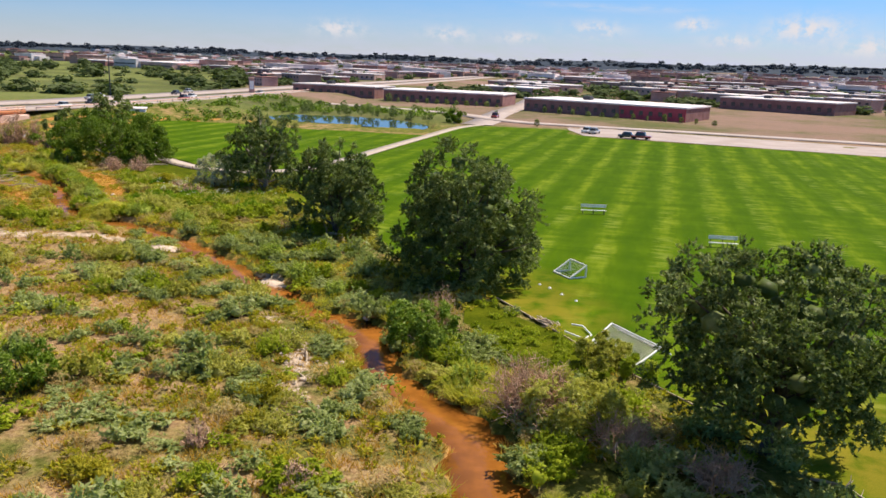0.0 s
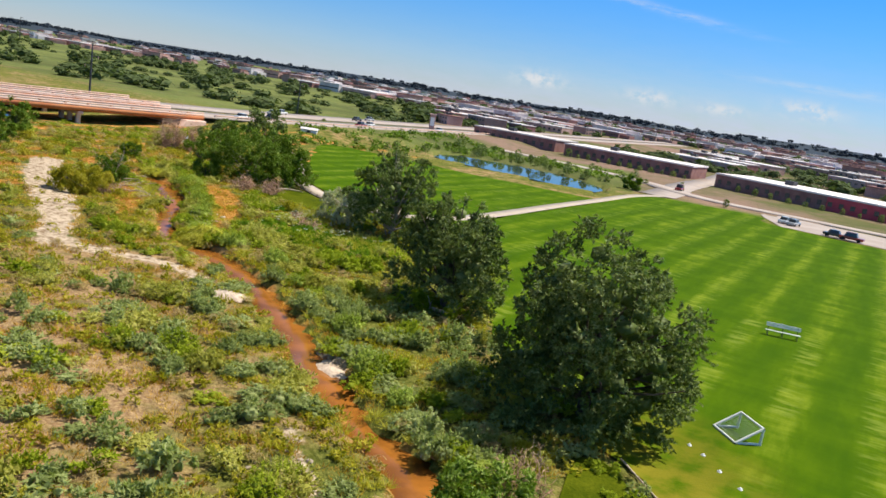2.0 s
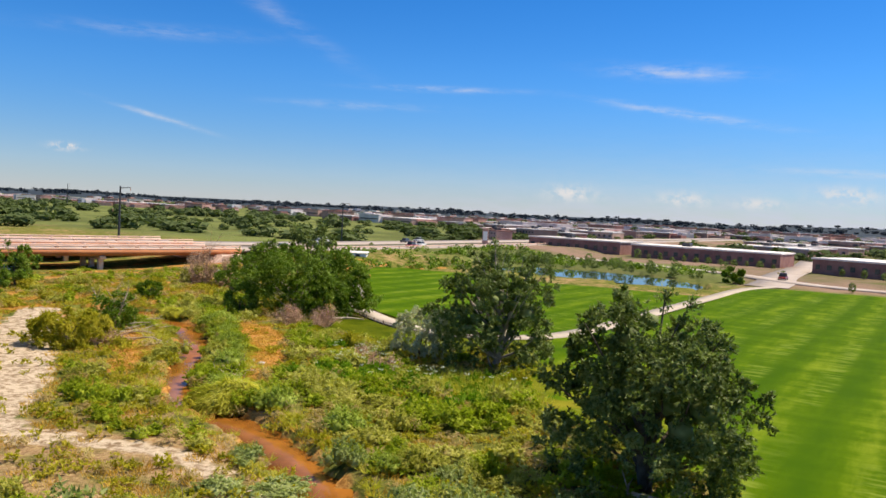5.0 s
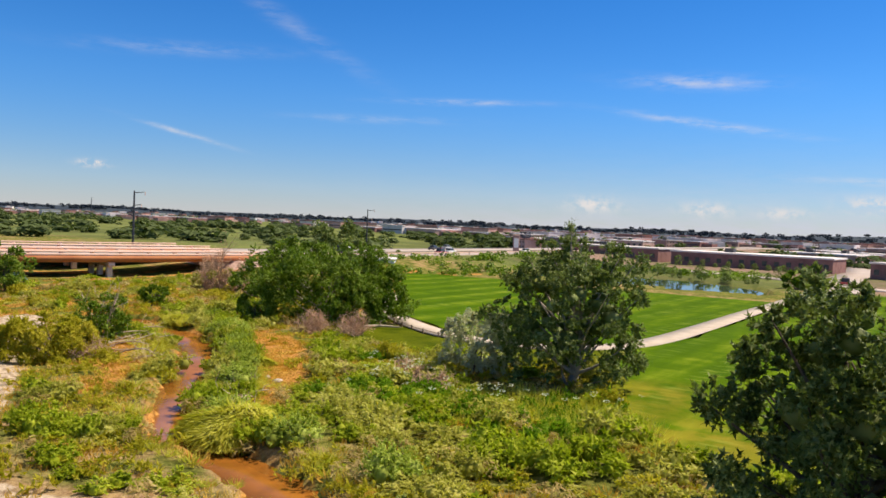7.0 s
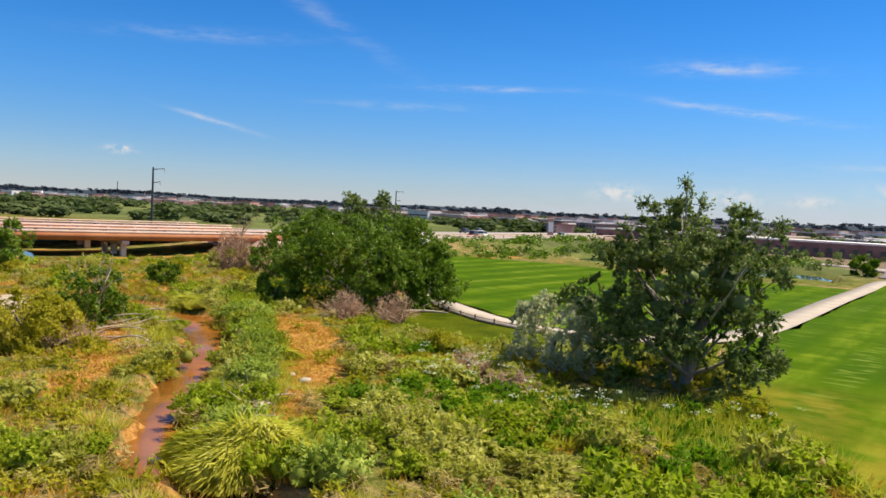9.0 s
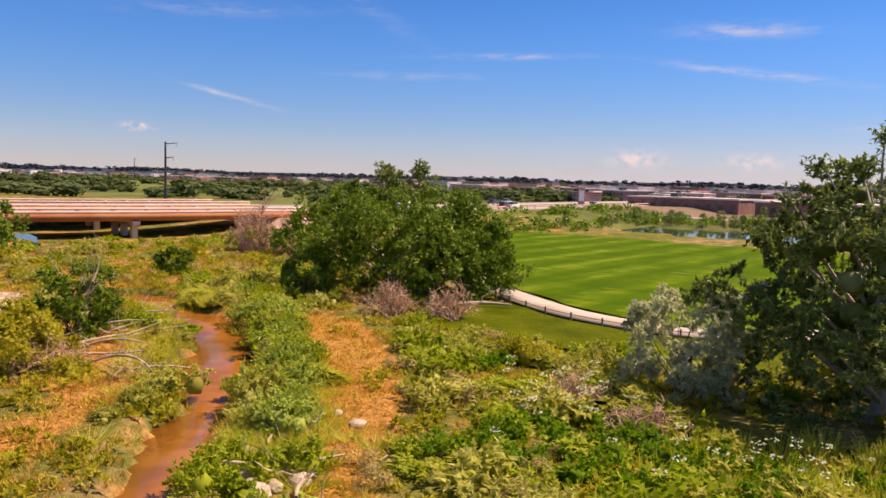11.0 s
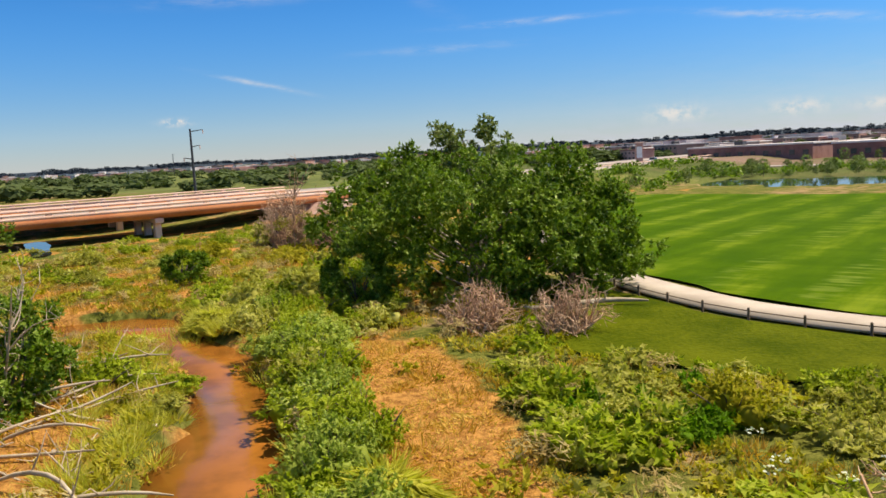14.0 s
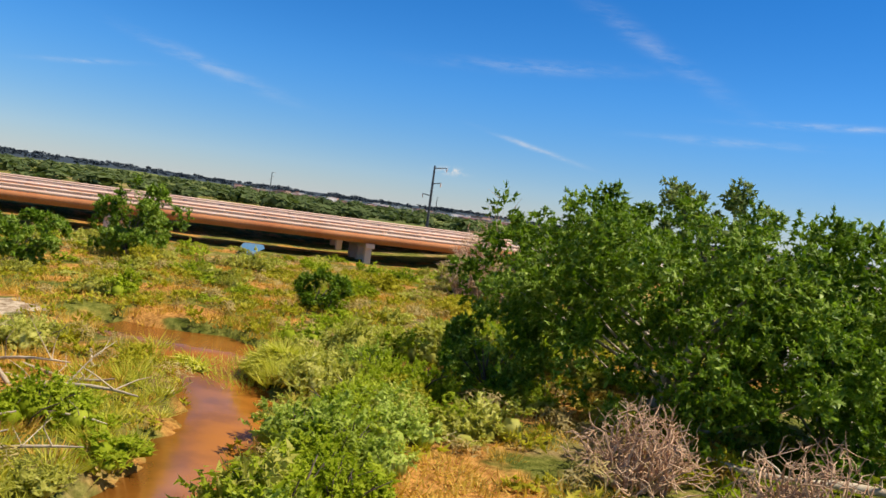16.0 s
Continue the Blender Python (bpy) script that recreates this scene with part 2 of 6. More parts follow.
def lawn_material():
    """Mown turf: bands to and fro, cross bands, worn yellow patches."""
    m, n, b, out = material("mown_lawn", 0.9, 0, 0.02)
    place = n.add("ShaderNodeTexCoord").outputs["Object"]
    turn = n.add("ShaderNodeMapping")
    turn.vector_type = "TEXTURE"
    turn.inputs["Rotation"].default_value = (0, 0, radians(-16))
    n.link(place, turn.inputs[0])
    xyz = n.add("ShaderNodeSeparateXYZ")
    n.link(turn.outputs[0], xyz.inputs[0])
    stretch = n.add("ShaderNodeMapping")
    stretch.inputs["Scale"].default_value = (0.5, 0.09, 1)
    n.link(turn.outputs[0], stretch.inputs[0])
    streak = n.noise(stretch.outputs[0], 1.0, 5, 0.65)
    cross = n.add("ShaderNodeMapping")
    cross.inputs["Scale"].default_value = (0.1, 0.42, 1)
    n.link(turn.outputs[0], cross.inputs[0])
    streak2 = n.noise(cross.outputs[0], 1.0, 5, 0.65)
    wide, fine = n.noise(place, 0.06, 3), n.noise(place, 9.0, 3, 0.7)
    wave = n.math("SINE", n.math("MULTIPLY", xyz.outputs[0], 2 * math.pi / 6.0))
    wave2 = n.math("SINE", n.math("MULTIPLY", xyz.outputs[1], 2 * math.pi / 7.5))
    band = n.math("ADD", n.math("MULTIPLY", wave, 0.08), n.math("MULTIPLY", wave2, 0.03))
    fac = n.math("ADD", n.math("ADD", band, n.math("MULTIPLY", streak, 0.75)), n.math("MULTIPLY", streak2, 0.45))
    colour = n.mix(n.ramp(fac, 0.35, 0.95), (0.042, 0.096, 0.001), (0.098, 0.162, 0.002))
    dashes = n.add("ShaderNodeMapping")
    dashes.inputs["Scale"].default_value = (0.32, 1.3, 1)
    n.link(turn.outputs[0], dashes.inputs[0])
    dash = n.ramp(n.noise(dashes.outputs[0], 1.0, 3, 0.6), 0.46, 0.66)
    column = n.ramp(n.math("SINE", n.math("ADD", n.math("MULTIPLY", xyz.outputs[0], 2 * math.pi / 5.6), n.math("MULTIPLY", streak, 1.5))), 0.1, 0.95)
    dash = n.math("MULTIPLY", n.math("MULTIPLY", dash, column), n.ramp(wide, 0.35, 0.6))
    colour = n.mix(n.math("MULTIPLY", dash, 0.55), colour, (0.26, 0.31, 0.05))
    pale = n.math("MULTIPLY", n.ramp(n.math("ADD", n.math("MULTIPLY", wave, 0.10), n.math("MULTIPLY", n.math("ADD", streak2, streak), 0.5)), 0.54, 0.78), 0.45)
    colour = n.mix(pale, colour, (0.29, 0.33, 0.03))
    zone = n.add("ShaderNodeVertexColor")
    zone.layer_name = "zone"
    dry = n.math("MULTIPLY", zone.outputs[0], n.ramp(n.noise(place, 0.5, 4), 0.3, 0.62))
    colour = n.mix(n.math("MULTIPLY", dry, 0.7), colour, (0.30, 0.22, 0.025))
    colour = n.mix(n.math("MULTIPLY", n.ramp(fine, 0.4, 0.7), 0.25), colour, n.mix(0.6, colour, (0.03, 0.06, 0.005)))
    n.link(colour, b.inputs["Base Color"])
    bump(n, b, fine, 0.5, 0.05)
    return m


def water_material(name, colour, rough=0.08, ripple=2.5, gloss=0.5):
    m, n, b, out = material(name, rough, 0, gloss)
    place = n.add("ShaderNodeTexCoord").outputs["Object"]
    n.link(n.mix(n.ramp(n.noise(place, 0.7, 4), 0.35, 0.65), colour, tuple(c * 0.7 for c in colour)), b.inputs["Base Color"])
    bump(n, b, n.noise(place, ripple, 3), 0.12, 0.04)
    return m


def brick_material(name, dark, light):
    m, n, b, out = material(name, 0.85, 0, 0.2)
    place = n.add("ShaderNodeTexCoord").outputs["Object"]
    blotch = n.noise(place, 0.4, 4)
    wash = n.noise(place, 6.0, 3)
    n.link(n.mix(n.ramp(n.math("ADD", n.math("MULTIPLY", blotch, 0.6), n.math("MULTIPLY", wash, 0.4)), 0.35, 0.65), dark, light), b.inputs["Base Color"])
    return m


M_GROUND, M_LAWN = ground_material(), lawn_material()
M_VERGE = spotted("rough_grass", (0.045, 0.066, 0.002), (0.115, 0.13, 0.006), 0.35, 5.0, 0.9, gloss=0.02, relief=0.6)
M_CREEK = water_material("muddy_water", (0.33, 0.12, 0.02), 0.2, 2.0, 0.2)
M_POND = water_material("pond_water", (0.03, 0.05, 0.05), 0.03, 1.2)
M_PATH = spotted("path_concrete", (0.40, 0.32, 0.255), (0.52, 0.43, 0.35), 0.5, 14, 0.9)
M_ROAD = spotted("pale_asphalt", (0.35, 0.28, 0.245), (0.45, 0.37, 0.33), 0.15, 4, 0.9)
M_CONCRETE = spotted("bridge_concrete", (0.68, 0.43, 0.33), (0.80, 0.56, 0.46), 0.3, 6, 0.85)
M_GIRDER = spotted("girder_rust", (0.40, 0.13, 0.05), (0.52, 0.21, 0.09), 0.3, 5, 0.8)
M_BARK = spotted("bark", (0.07, 0.05, 0.035), (0.17, 0.13, 0.10), 2.0, 25, 0.95, relief=0.8)
M_PALEBARK = spotted("pale_bark", (0.24, 0.19, 0.15), (0.46, 0.39, 0.31), 2.0, 25, 0.95, relief=0.8)
M_DEAD = spotted("dead_wood", (0.44, 0.26, 0.16), (0.66, 0.44, 0.30), 1.0, 12, 0.95, vary=0.3)
M_SAND = spotted("pale_gravel", (0.42, 0.30, 0.22), (0.70, 0.56, 0.45), 1.2, 9, 0.95, relief=0.8)
M_DRIFT = spotted("bleached_wood", (0.35, 0.26, 0.18), (0.58, 0.47, 0.35), 1.5, 18, 0.9, vary=0.2)
M_ROCK = spotted("river_stone", (0.36, 0.27, 0.20), (0.64, 0.53, 0.42), 1.5, 12, 0.9, vary=0.4)
M_WHITE = spotted("white_paint", (0.70, 0.70, 0.68), (0.84, 0.84, 0.82), 1.0, 10, 0.5)
M_ROOF = spotted("white_roof", (0.58, 0.50, 0.49), (0.82, 0.75, 0.73), 0.1, 1.5, 0.8, vary=0.35)
M_BRICK = brick_material("brown_brick", (0.24, 0.115, 0.10), (0.36, 0.19, 0.165))
M_REDBRICK = brick_material("red_brick", (0.46, 0.07, 0.09), (0.56, 0.11, 0.13))
M_TAN = spotted("tan_stucco", (0.32, 0.18, 0.15), (0.54, 0.35, 0.29), 0.1, 2, 0.9, vary=0.7)
M_GLASS = spotted("dark_glass", (0.04, 0.045, 0.05), (0.09, 0.095, 0.10), 0.5, 3, 0.15, gloss=0.5, relief=0)
M_STEEL = spotted("dark_steel", (0.05, 0.05, 0.055), (0.11, 0.11, 0.115), 2, 20, 0.5, 0.6)
M_TIMBER = spotted("weathered_timber", (0.13, 0.085, 0.055), (0.26, 0.19, 0.13), 2, 25, 0.9)
# dark navy: the blue of distance haze is put into the base colour
M_HAZED_RIDGE = spotted("hazed_ridge", (0.017, 0.027, 0.042), (0.034, 0.046, 0.058), 0.004, 0.05, 1.0, relief=0)
M_TYRE = spotted("tyre_rubber", (0.02, 0.02, 0.02), (0.04, 0.04, 0.04), 5, 30, 0.9)
L_ELM = leafy("elm_leaves", [(0.044, 0.07, 0.014), (0.148, 0.19, 0.048), (0.48, 0.51, 0.225)], 0.5, 0.3, gloss=0.12, grain=0.48)
L_COTTON = leafy("cottonwood_leaves", [(0.03, 0.062, 0.003), (0.14, 0.225, 0.011), (0.47, 0.55, 0.13)], 0.45, 0.33, gloss=0.16, grain=0.45)
L_OLIVE = leafy("grey_leaves", [(0.34, 0.33, 0.23), (0.54, 0.52, 0.39), (0.78, 0.75, 0.61)], 0.7, 0.4, grain=0.45)
L_WILLOW = leafy("willow_leaves", [(0.21, 0.21, 0.03), (0.45, 0.42, 0.085), (0.73, 0.67, 0.24)], 0.65, 0.42)
L_WEED = leafy("weed_leaves", [(0.23, 0.205, 0.010), (0.42, 0.37, 0.03), (0.66, 0.53, 0.10)], 0.7, 0.42)
L_SHRUB = leafy("shrub_leaves", [(0.14, 0.19, 0.007), (0.33, 0.38, 0.024), (0.58, 0.59, 0.09)], 0.6, 0.4)
L_CREEK = leafy("creek_willow_leaves", [(0.19, 0.24, 0.035), (0.38, 0.44, 0.08), (0.62, 0.66, 0.19)], 0.65, 0.4)
L_GREYGREEN = leafy("grey_scrub_leaves", [(0.15, 0.19, 0.05), (0.33, 0.37, 0.13), (0.58, 0.59, 0.29)], 0.7, 0.4)
L_SAGE = leafy("sage_leaves", [(0.27, 0.18, 0.07), (0.44, 0.32, 0.13), (0.60, 0.48, 0.24)], 0.8, 0.3)
L_LUSH = leafy("lush_leaves", [(0.08, 0.17, 0.006), (0.15, 0.27, 0.012), (0.25, 0.37, 0.03)], 0.6, 0.42)
L_STRAW = leafy("straw_blades", [(0.40, 0.20, 0.03), (0.60, 0.36, 0.07), (0.72, 0.53, 0.17)], 0.8, 0.35)
L_REED = leafy("reed_blades", [(0.32, 0.30, 0.02), (0.53, 0.49, 0.07), (0.70, 0.64, 0.18)], 0.7, 0.4)
L_FLOWER = leafy("white_flowers", [(0.5, 0.5, 0.40), (0.72, 0.72, 0.62), (0.8, 0.8, 0.72)], 0.7, 0.3)
L_FAR = leafy("far_leaves", [(0.06, 0.082, 0.03), (0.10, 0.13, 0.05), (0.16, 0.185, 0.08)], 0.8, 0.25, 0.01)

# ---- mesh helpers ----


def mesh_from(name, verts, faces, mat, smooth=False):
    """A mesh from arrays; all faces have the same number of corners."""
    me = bpy.data.meshes.new(name)
    verts, faces = np.asarray(verts, np.float32), np.asarray(faces, np.int32)
    me.vertices.add(len(verts))
    me.vertices.foreach_set("co", verts.ravel())
    k = faces.shape[1]
    me.loops.add(faces.size)
    me.loops.foreach_set("vertex_index", faces.ravel())
    me.polygons.add(len(faces))
    me.polygons.foreach_set("loop_start", np.arange(0, faces.size, k, dtype=np.int32))
    me.update(calc_edges=True)
    me.validate()
    me.materials.append(mat)
    if smooth:
        me.shade_smooth()
    return me


def join(pieces):
    """Joins (verts, faces) pairs into one."""
    vs, fs, at = [], [], 0
    for v, f in pieces:
        vs.append(v)
        fs.append(f + at)
        at += len(v)
    return np.concatenate(vs), np.concatenate(fs)


def holder(name, m=Matrix()):
    ob = new(name)
    ob.empty_display_size = 0.2
    ob.matrix_basis = m
    return ob


def part_mesh(name, me, parent, label="", kind=""):
    ob = new(name, me)
    ob.parent = parent
    return tagged(ob, label, kind=kind)


def part(name, bm, mat, parent, label=""):
    me = bpy.data.meshes.new(name)
    bm.to_mesh(me)
    bm.free()
    me.materials.append(mat)
    return part_mesh(name, me, parent, label)


def box(bm, x0, y0, z0, x1, y1, z1, bevel=0.0, m=None):
    made = bmesh.ops.create_cube(bm, size=1.0)["verts"]
    for v in made:
        v.co = Vector(((x0 + x1) / 2 + v.co.x * (x1 - x0), (y0 + y1) / 2 + v.co.y * (y1 - y0), (z0 + z1) / 2 + v.co.z * (z1 - z0)))
    if bevel:
        edges = list({e for v in made for e in v.link_edges})
        made = bmesh.ops.bevel(bm, geom=edges, offset=bevel, segments=1, affect="EDGES")["verts"]
    if m is not None:
        bmesh.ops.transform(bm, matrix=m, verts=[v for v in made if v.is_valid])
    return bm


def boxed(*a, **k):
    return box(bmesh.new(), *a, **k)


def tube(points, radii, sides=6):
    """A tapered tube along points, as (verts, faces)."""
    points, radii = np.asarray(points, float), np.asarray(radii, float)
    n = len(points)
    d = np.gradient(points, axis=0)
    d /= np.linalg.norm(d, axis=1)[:, None] + 1e-9
    ref = np.where(np.abs(d[:, 2:3]) > 0.9, np.array([[1.0, 0, 0]]), np.array([[0, 0, 1.0]]))
    a = np.cross(d, ref)
    a /= np.linalg.norm(a, axis=1)[:, None] + 1e-9
    b = np.cross(d, a)
    ang = np.arange(sides) * 2 * np.pi / sides
    v = points[:, None] + radii[:, None, None] * (np.cos(ang)[None, :, None] * a[:, None] + np.sin(ang)[None, :, None] * b[:, None])
    i = np.arange(n - 1)[:, None] * sides
    j = np.arange(sides)[None]
    k = (j + 1) % sides
    f = np.stack([i + j, i + k, i + sides + k, i + sides + j], -1).reshape(-1, 4)
    return v.reshape(-1, 3), f


def bent(r, start, end, sag=0.15, n=5):
    t = np.linspace(0, 1, n)[:, None]
    start, end = np.asarray(start, float), np.asarray(end, float)
    off = r.normal(size=3) * sag * np.linalg.norm(end - start)
    return start + (end - start) * t + off * (t * (1 - t)) * 2


def unit(a):
    return a / (np.linalg.norm(a, axis=-1, keepdims=True) + 1e-9)


def blades(r, p, d, length, width, fold=0.18):
    """Leaf blades: a folded diamond at each p along d."""
    n = len(p)
    d = unit(d)
    s = unit(np.cross(d, np.array([0, 0, 1.0]) + r.normal(size=(n, 3)) * 0.75))
    up = np.cross(s, d)
    length, width = np.broadcast_to(length, n)[:, None], np.broadcast_to(width, n)[:, None]
    mid = p + d * length * 0.45 + up * width * fold
    v = np.stack([p, mid + s * width / 2, p + d * length, mid - s * width / 2], 1).reshape(-1, 3)
    return v, np.arange(4 * n).reshape(-1, 4)


def sprigs(r, p, d, per, spread, length, width):
    """Small three-cornered leaves in tufts: per leaves round each p, lying across d with their faces outwards."""
    n = len(p) * per
    d = np.repeat(unit(d), per, 0)
    face = unit(d + np.array([0, 0, 0.25]) + r.normal(size=(n, 3)) * 0.38)
    along = unit(np.cross(face, r.normal(size=(n, 3))))
    s = np.cross(face, along)
    off = r.normal(size=(n, 3)) * spread * 0.5
    q = np.repeat(p, per, 0) + off - d * (np.sum(off * d, 1, keepdims=True) * 0.45 + 0.25 * np.sum(off * off, 1, keepdims=True) / max(spread, 0.01))
    l, w = (length * r.uniform(0.65, 1.35, n))[:, None], (width * r.uniform(0.65, 1.35, n))[:, None]
    v = np.stack([q - s * w / 2 - along * l * 0.4, q + s * w / 2 - along * l * 0.4, q + along * l * 0.6], 1).reshape(-1, 3)
    return v, np.arange(3 * n).reshape(-1, 3)


def shoots(r, start, end, per, length, width, face, sag=0.0):
    """Leafy shoots: leaves standing off each line from start to end, their faces turned towards face."""
    n = len(start)
    t = r.uniform(0.12, 1.0, (n, per, 1))
    p = start[:, None] + (end - start)[:, None] * t
    p[..., 2] -= sag * t[..., 0] ** 2
    p = p.reshape(-1, 3)
    m = len(p)
    along = unit(np.repeat(unit(end - start), per, 0) * 0.4 + unit(r.normal(size=(m, 3))))
    s = unit(np.cross(along, np.repeat(unit(face), per, 0) + np.array([0, 0, 0.3]) + r.normal(size=(m, 3)) * 0.4))
    l, w = (length * r.uniform(0.6, 1.35, m))[:, None], (width * r.uniform(0.65, 1.35, m))[:, None]
    v = np.stack([p - s * w / 2, p + s * w / 2, p + along * l], 1).reshape(-1, 3)
    return v, np.arange(3 * m).reshape(-1, 3)


def feathery(r, radius, height, stems, per, length, width, lobes=5, core=0.5):
    """A bush of many leafy shoots that rise and arch out of several uneven lobes."""
    out = []
    for i in range(lobes):
        a, q = r.uniform(0, 6.28), radius * 0.68 * math.sqrt(r.uniform(0.05, 1)) * (i > 0)
        k = r.uniform(0.55, 1.0)
        lr, lh = radius * 0.5 * k, height * k * (1.0 - 0.35 * q / radius)
        c = np.array([math.cos(a) * q, math.sin(a) * q, lh * 0.25])
        u = ball_points(r, max(4, stems // lobes))
        u[:, 2] = np.abs(u[:, 2]) * 1.1
        tip = c + u * np.array([lr, lr, lh * 0.75]) * r.uniform(0.82, 1.12, len(u))[:, None]
        root = c + (tip - c) * 0.6 + r.normal(size=tip.shape) * 0.05
        if core:
            out.append(lump(r, c + np.array([0, 0, lh * 0.05]), np.array([lr, lr, lh * 0.72]) * core))
        out.append(shoots(r, root, tip + np.array([0, 0, 0.06]), per, length, width, u, 0.06))
    return join(out)


def lump(r, centre, size):
    """A rough twenty-sided lump: the shaded inside of a bush."""
    g = (1 + 5 ** 0.5) / 2
    v = unit(np.array([(-1, g, 0), (1, g, 0), (-1, -g, 0), (1, -g, 0), (0, -1, g), (0, 1, g), (0, -1, -g), (0, 1, -g), (g, 0, -1), (g, 0, 1), (-g, 0, -1), (-g, 0, 1)], float))
    f = np.array([(0, 11, 5), (0, 5, 1), (0, 1, 7), (0, 7, 10), (0, 10, 11), (1, 5, 9), (5, 11, 4), (11, 10, 2), (10, 7, 6), (7, 1, 8), (3, 9, 4), (3, 4, 2), (3, 2, 6), (3, 6, 8), (3, 8, 9), (4, 9, 5), (2, 4, 11), (6, 2, 10), (8, 6, 7), (9, 8, 1)])
    return np.asarray(centre) + v * r.uniform(0.8, 1.1, (12, 1)) * np.asarray(size), f


def leafy_dome(r, radius, height, tufts, per, length, width, lobes=6, spread=0.14, core=0.56):
    """A bush: rounded lobes of uneven height, covered with tufts of small leaves, dark gaps between them."""
    out = []
    for i in range(lobes):
        a, q = r.uniform(0, 6.28), radius * 0.72 * math.sqrt(r.uniform(0.05, 1)) * (i > 0)
        k = r.uniform(0.55, 1.0)
        lr, lh = radius * 0.46 * k, height * 0.5 * k * (1.0 - 0.35 * q / radius)
        c = np.array([math.cos(a) * q, math.sin(a) * q, lh * r.uniform(0.85, 1.0)])
        u = ball_points(r, max(4, tufts // lobes))
        u[:, 2] = np.where(u[:, 2] < -0.3, -u[:, 2], u[:, 2])
        shell = r.uniform(0.84, 1.12, len(u))[:, None]
        p = c + u * shell * np.array([lr, lr, lh])
        if core:
            out.append(lump(r, c, np.array([lr, lr, lh]) * core))
        out.append(sprigs(r, p, u + np.array([0, 0, 0.3]), per, spread, length, width))
    return join(out)


def ball_points(r, n):
    return unit(r.normal(size=(n, 3)))


def straws(r, radius, height, n, width, splay=0.6):
    """Thin three-cornered grass blades."""
    a, q = r.uniform(0, 6.28, n), radius * np.sqrt(r.uniform(0, 1, n))
    p = np.stack([np.cos(a) * q, np.sin(a) * q, np.zeros(n)], 1)
    d = np.stack([np.cos(a) * splay, np.sin(a) * splay, np.ones(n)], 1) + r.normal(size=(n, 3)) * 0.35
    s = unit(np.cross(d, r.normal(size=(n, 3)))) * width / 2
    v = np.stack([p - s, p + s, p + unit(d) * (height * r.uniform(0.5, 1.15, n))[:, None]], 1).reshape(-1, 3)
    return v, np.arange(3 * n).reshape(-1, 3)


def scatter(variants, spots, r, low=0.7, high=1.3, heights=None):
    """Joins copies of the variants at spots (x, y, z), turned and scaled at random."""
    out = []
    for i, (x, y, z) in enumerate(spots):
        v, f = variants[r.integers(len(variants))]
        a, k = r.uniform(0, 6.28), r.uniform(low, high)
        kz = k * (heights[i] if heights is not None else 1.0)
        c, s = math.cos(a) * k, math.sin(a) * k
        w = np.empty_like(v)
        w[:, 0], w[:, 1], w[:, 2] = v[:, 0] * c - v[:, 1] * s + x, v[:, 0] * s + v[:, 1] * c + y, v[:, 2] * kz + z
        out.append((w, f))
    return join(out)


# ---- plan ----
# creek: x, y, width
CREEK = np.array([(-70.5, 109.6, 2.2), (-67.6, 111.0, 4.0), (-64.2, 111.6, 4.2), (-60.6, 109.4, 2.6), (-57.2, 107.3, 2.5), (-54.4, 104.9, 1.8), (-51.6, 102.0, 2.4),
                  (-49.4, 98.9, 2.8), (-47.4, 95.9, 2.1), (-45.4, 92.8, 1.2), (-44.2, 90.2, 1.6), (-43.0, 88.2, 1.8), (-40.6, 84.2, 1.6), (-38, 81.2, 1.8), (-33.8, 79.4, 1.9), (-29, 76.4, 2.0), (-23.3, 70.8, 1.9), (-19.3, 66.2, 2.0),
                  (-15.6, 61.2, 1.7), (-12.6, 57.2, 3.0), (-9.4, 53.2, 1.2), (-4.6, 48.8, 2.2), (-3.3, 44.4, 1.9), (-2.4, 41, 1.7), (-0.7, 38, 1.9), (1.7, 34.6, 2.6), (2.6, 29, 2.8), (5, 18, 2.8), (8, -10, 3), (12, -60, 3)])
POOL = np.array([(-150, 170, 6), (-134, 160, 6), (-120, 150, 5), (-112, 144, 4.5), (-109, 141.8, 2)])
SAND = np.array([(-73, 106, 4), (-67.5, 99.5, 5), (-60, 91, 4.5), (-53, 84, 4.2), (-47, 77, 3.4), (-42.5, 71.5, 2.8), (-38, 71.3, 1.8), (-33, 71.7, 1.7), (-28, 70.2, 1.5)])
WASH = np.array([(-11, 49, 0.5), (-8.6, 45, 1.1), (-7.5, 41, 1.0), (-7.6, 37.5, 1.3), (-7.2, 34, 1.0)])
DIRT = np.array([(-49.5, 109, 3.2), (-46, 104, 4.2), (-42.8, 99, 3.8), (-40.2, 94.5, 3.0), (-38.4, 90, 2.4), (-36.5, 86, 1.4)])
DIRT[:, 2] *= 1.15
DEBRIS = np.array([(-63, 105, 3.0), (-59, 101, 4.0), (-54.5, 97, 4.0), (-50, 92, 3.0), (-47, 86, 2.0)])
PATH = np.array([(11, 222), (4, 208), (-3.2, 182), (-8.8, 162), (-14.6, 140), (-18.2, 127.5), (-21, 121.2), (-25, 117.2), (-30.5, 115.8), (-36.3, 118.2), (-40, 121.4), (-44, 126), (-47.2, 130), (-50.5, 137), (-57, 153), (-70, 172)])
HIGHWAY = np.array([(-215, 5), (-160, 85), (-134, 126), (-113, 162), (-103, 185), (-95, 210), (-85, 246), (-75, 290), (-62, 350), (-40, 450), (0, 620), (60, 900)])
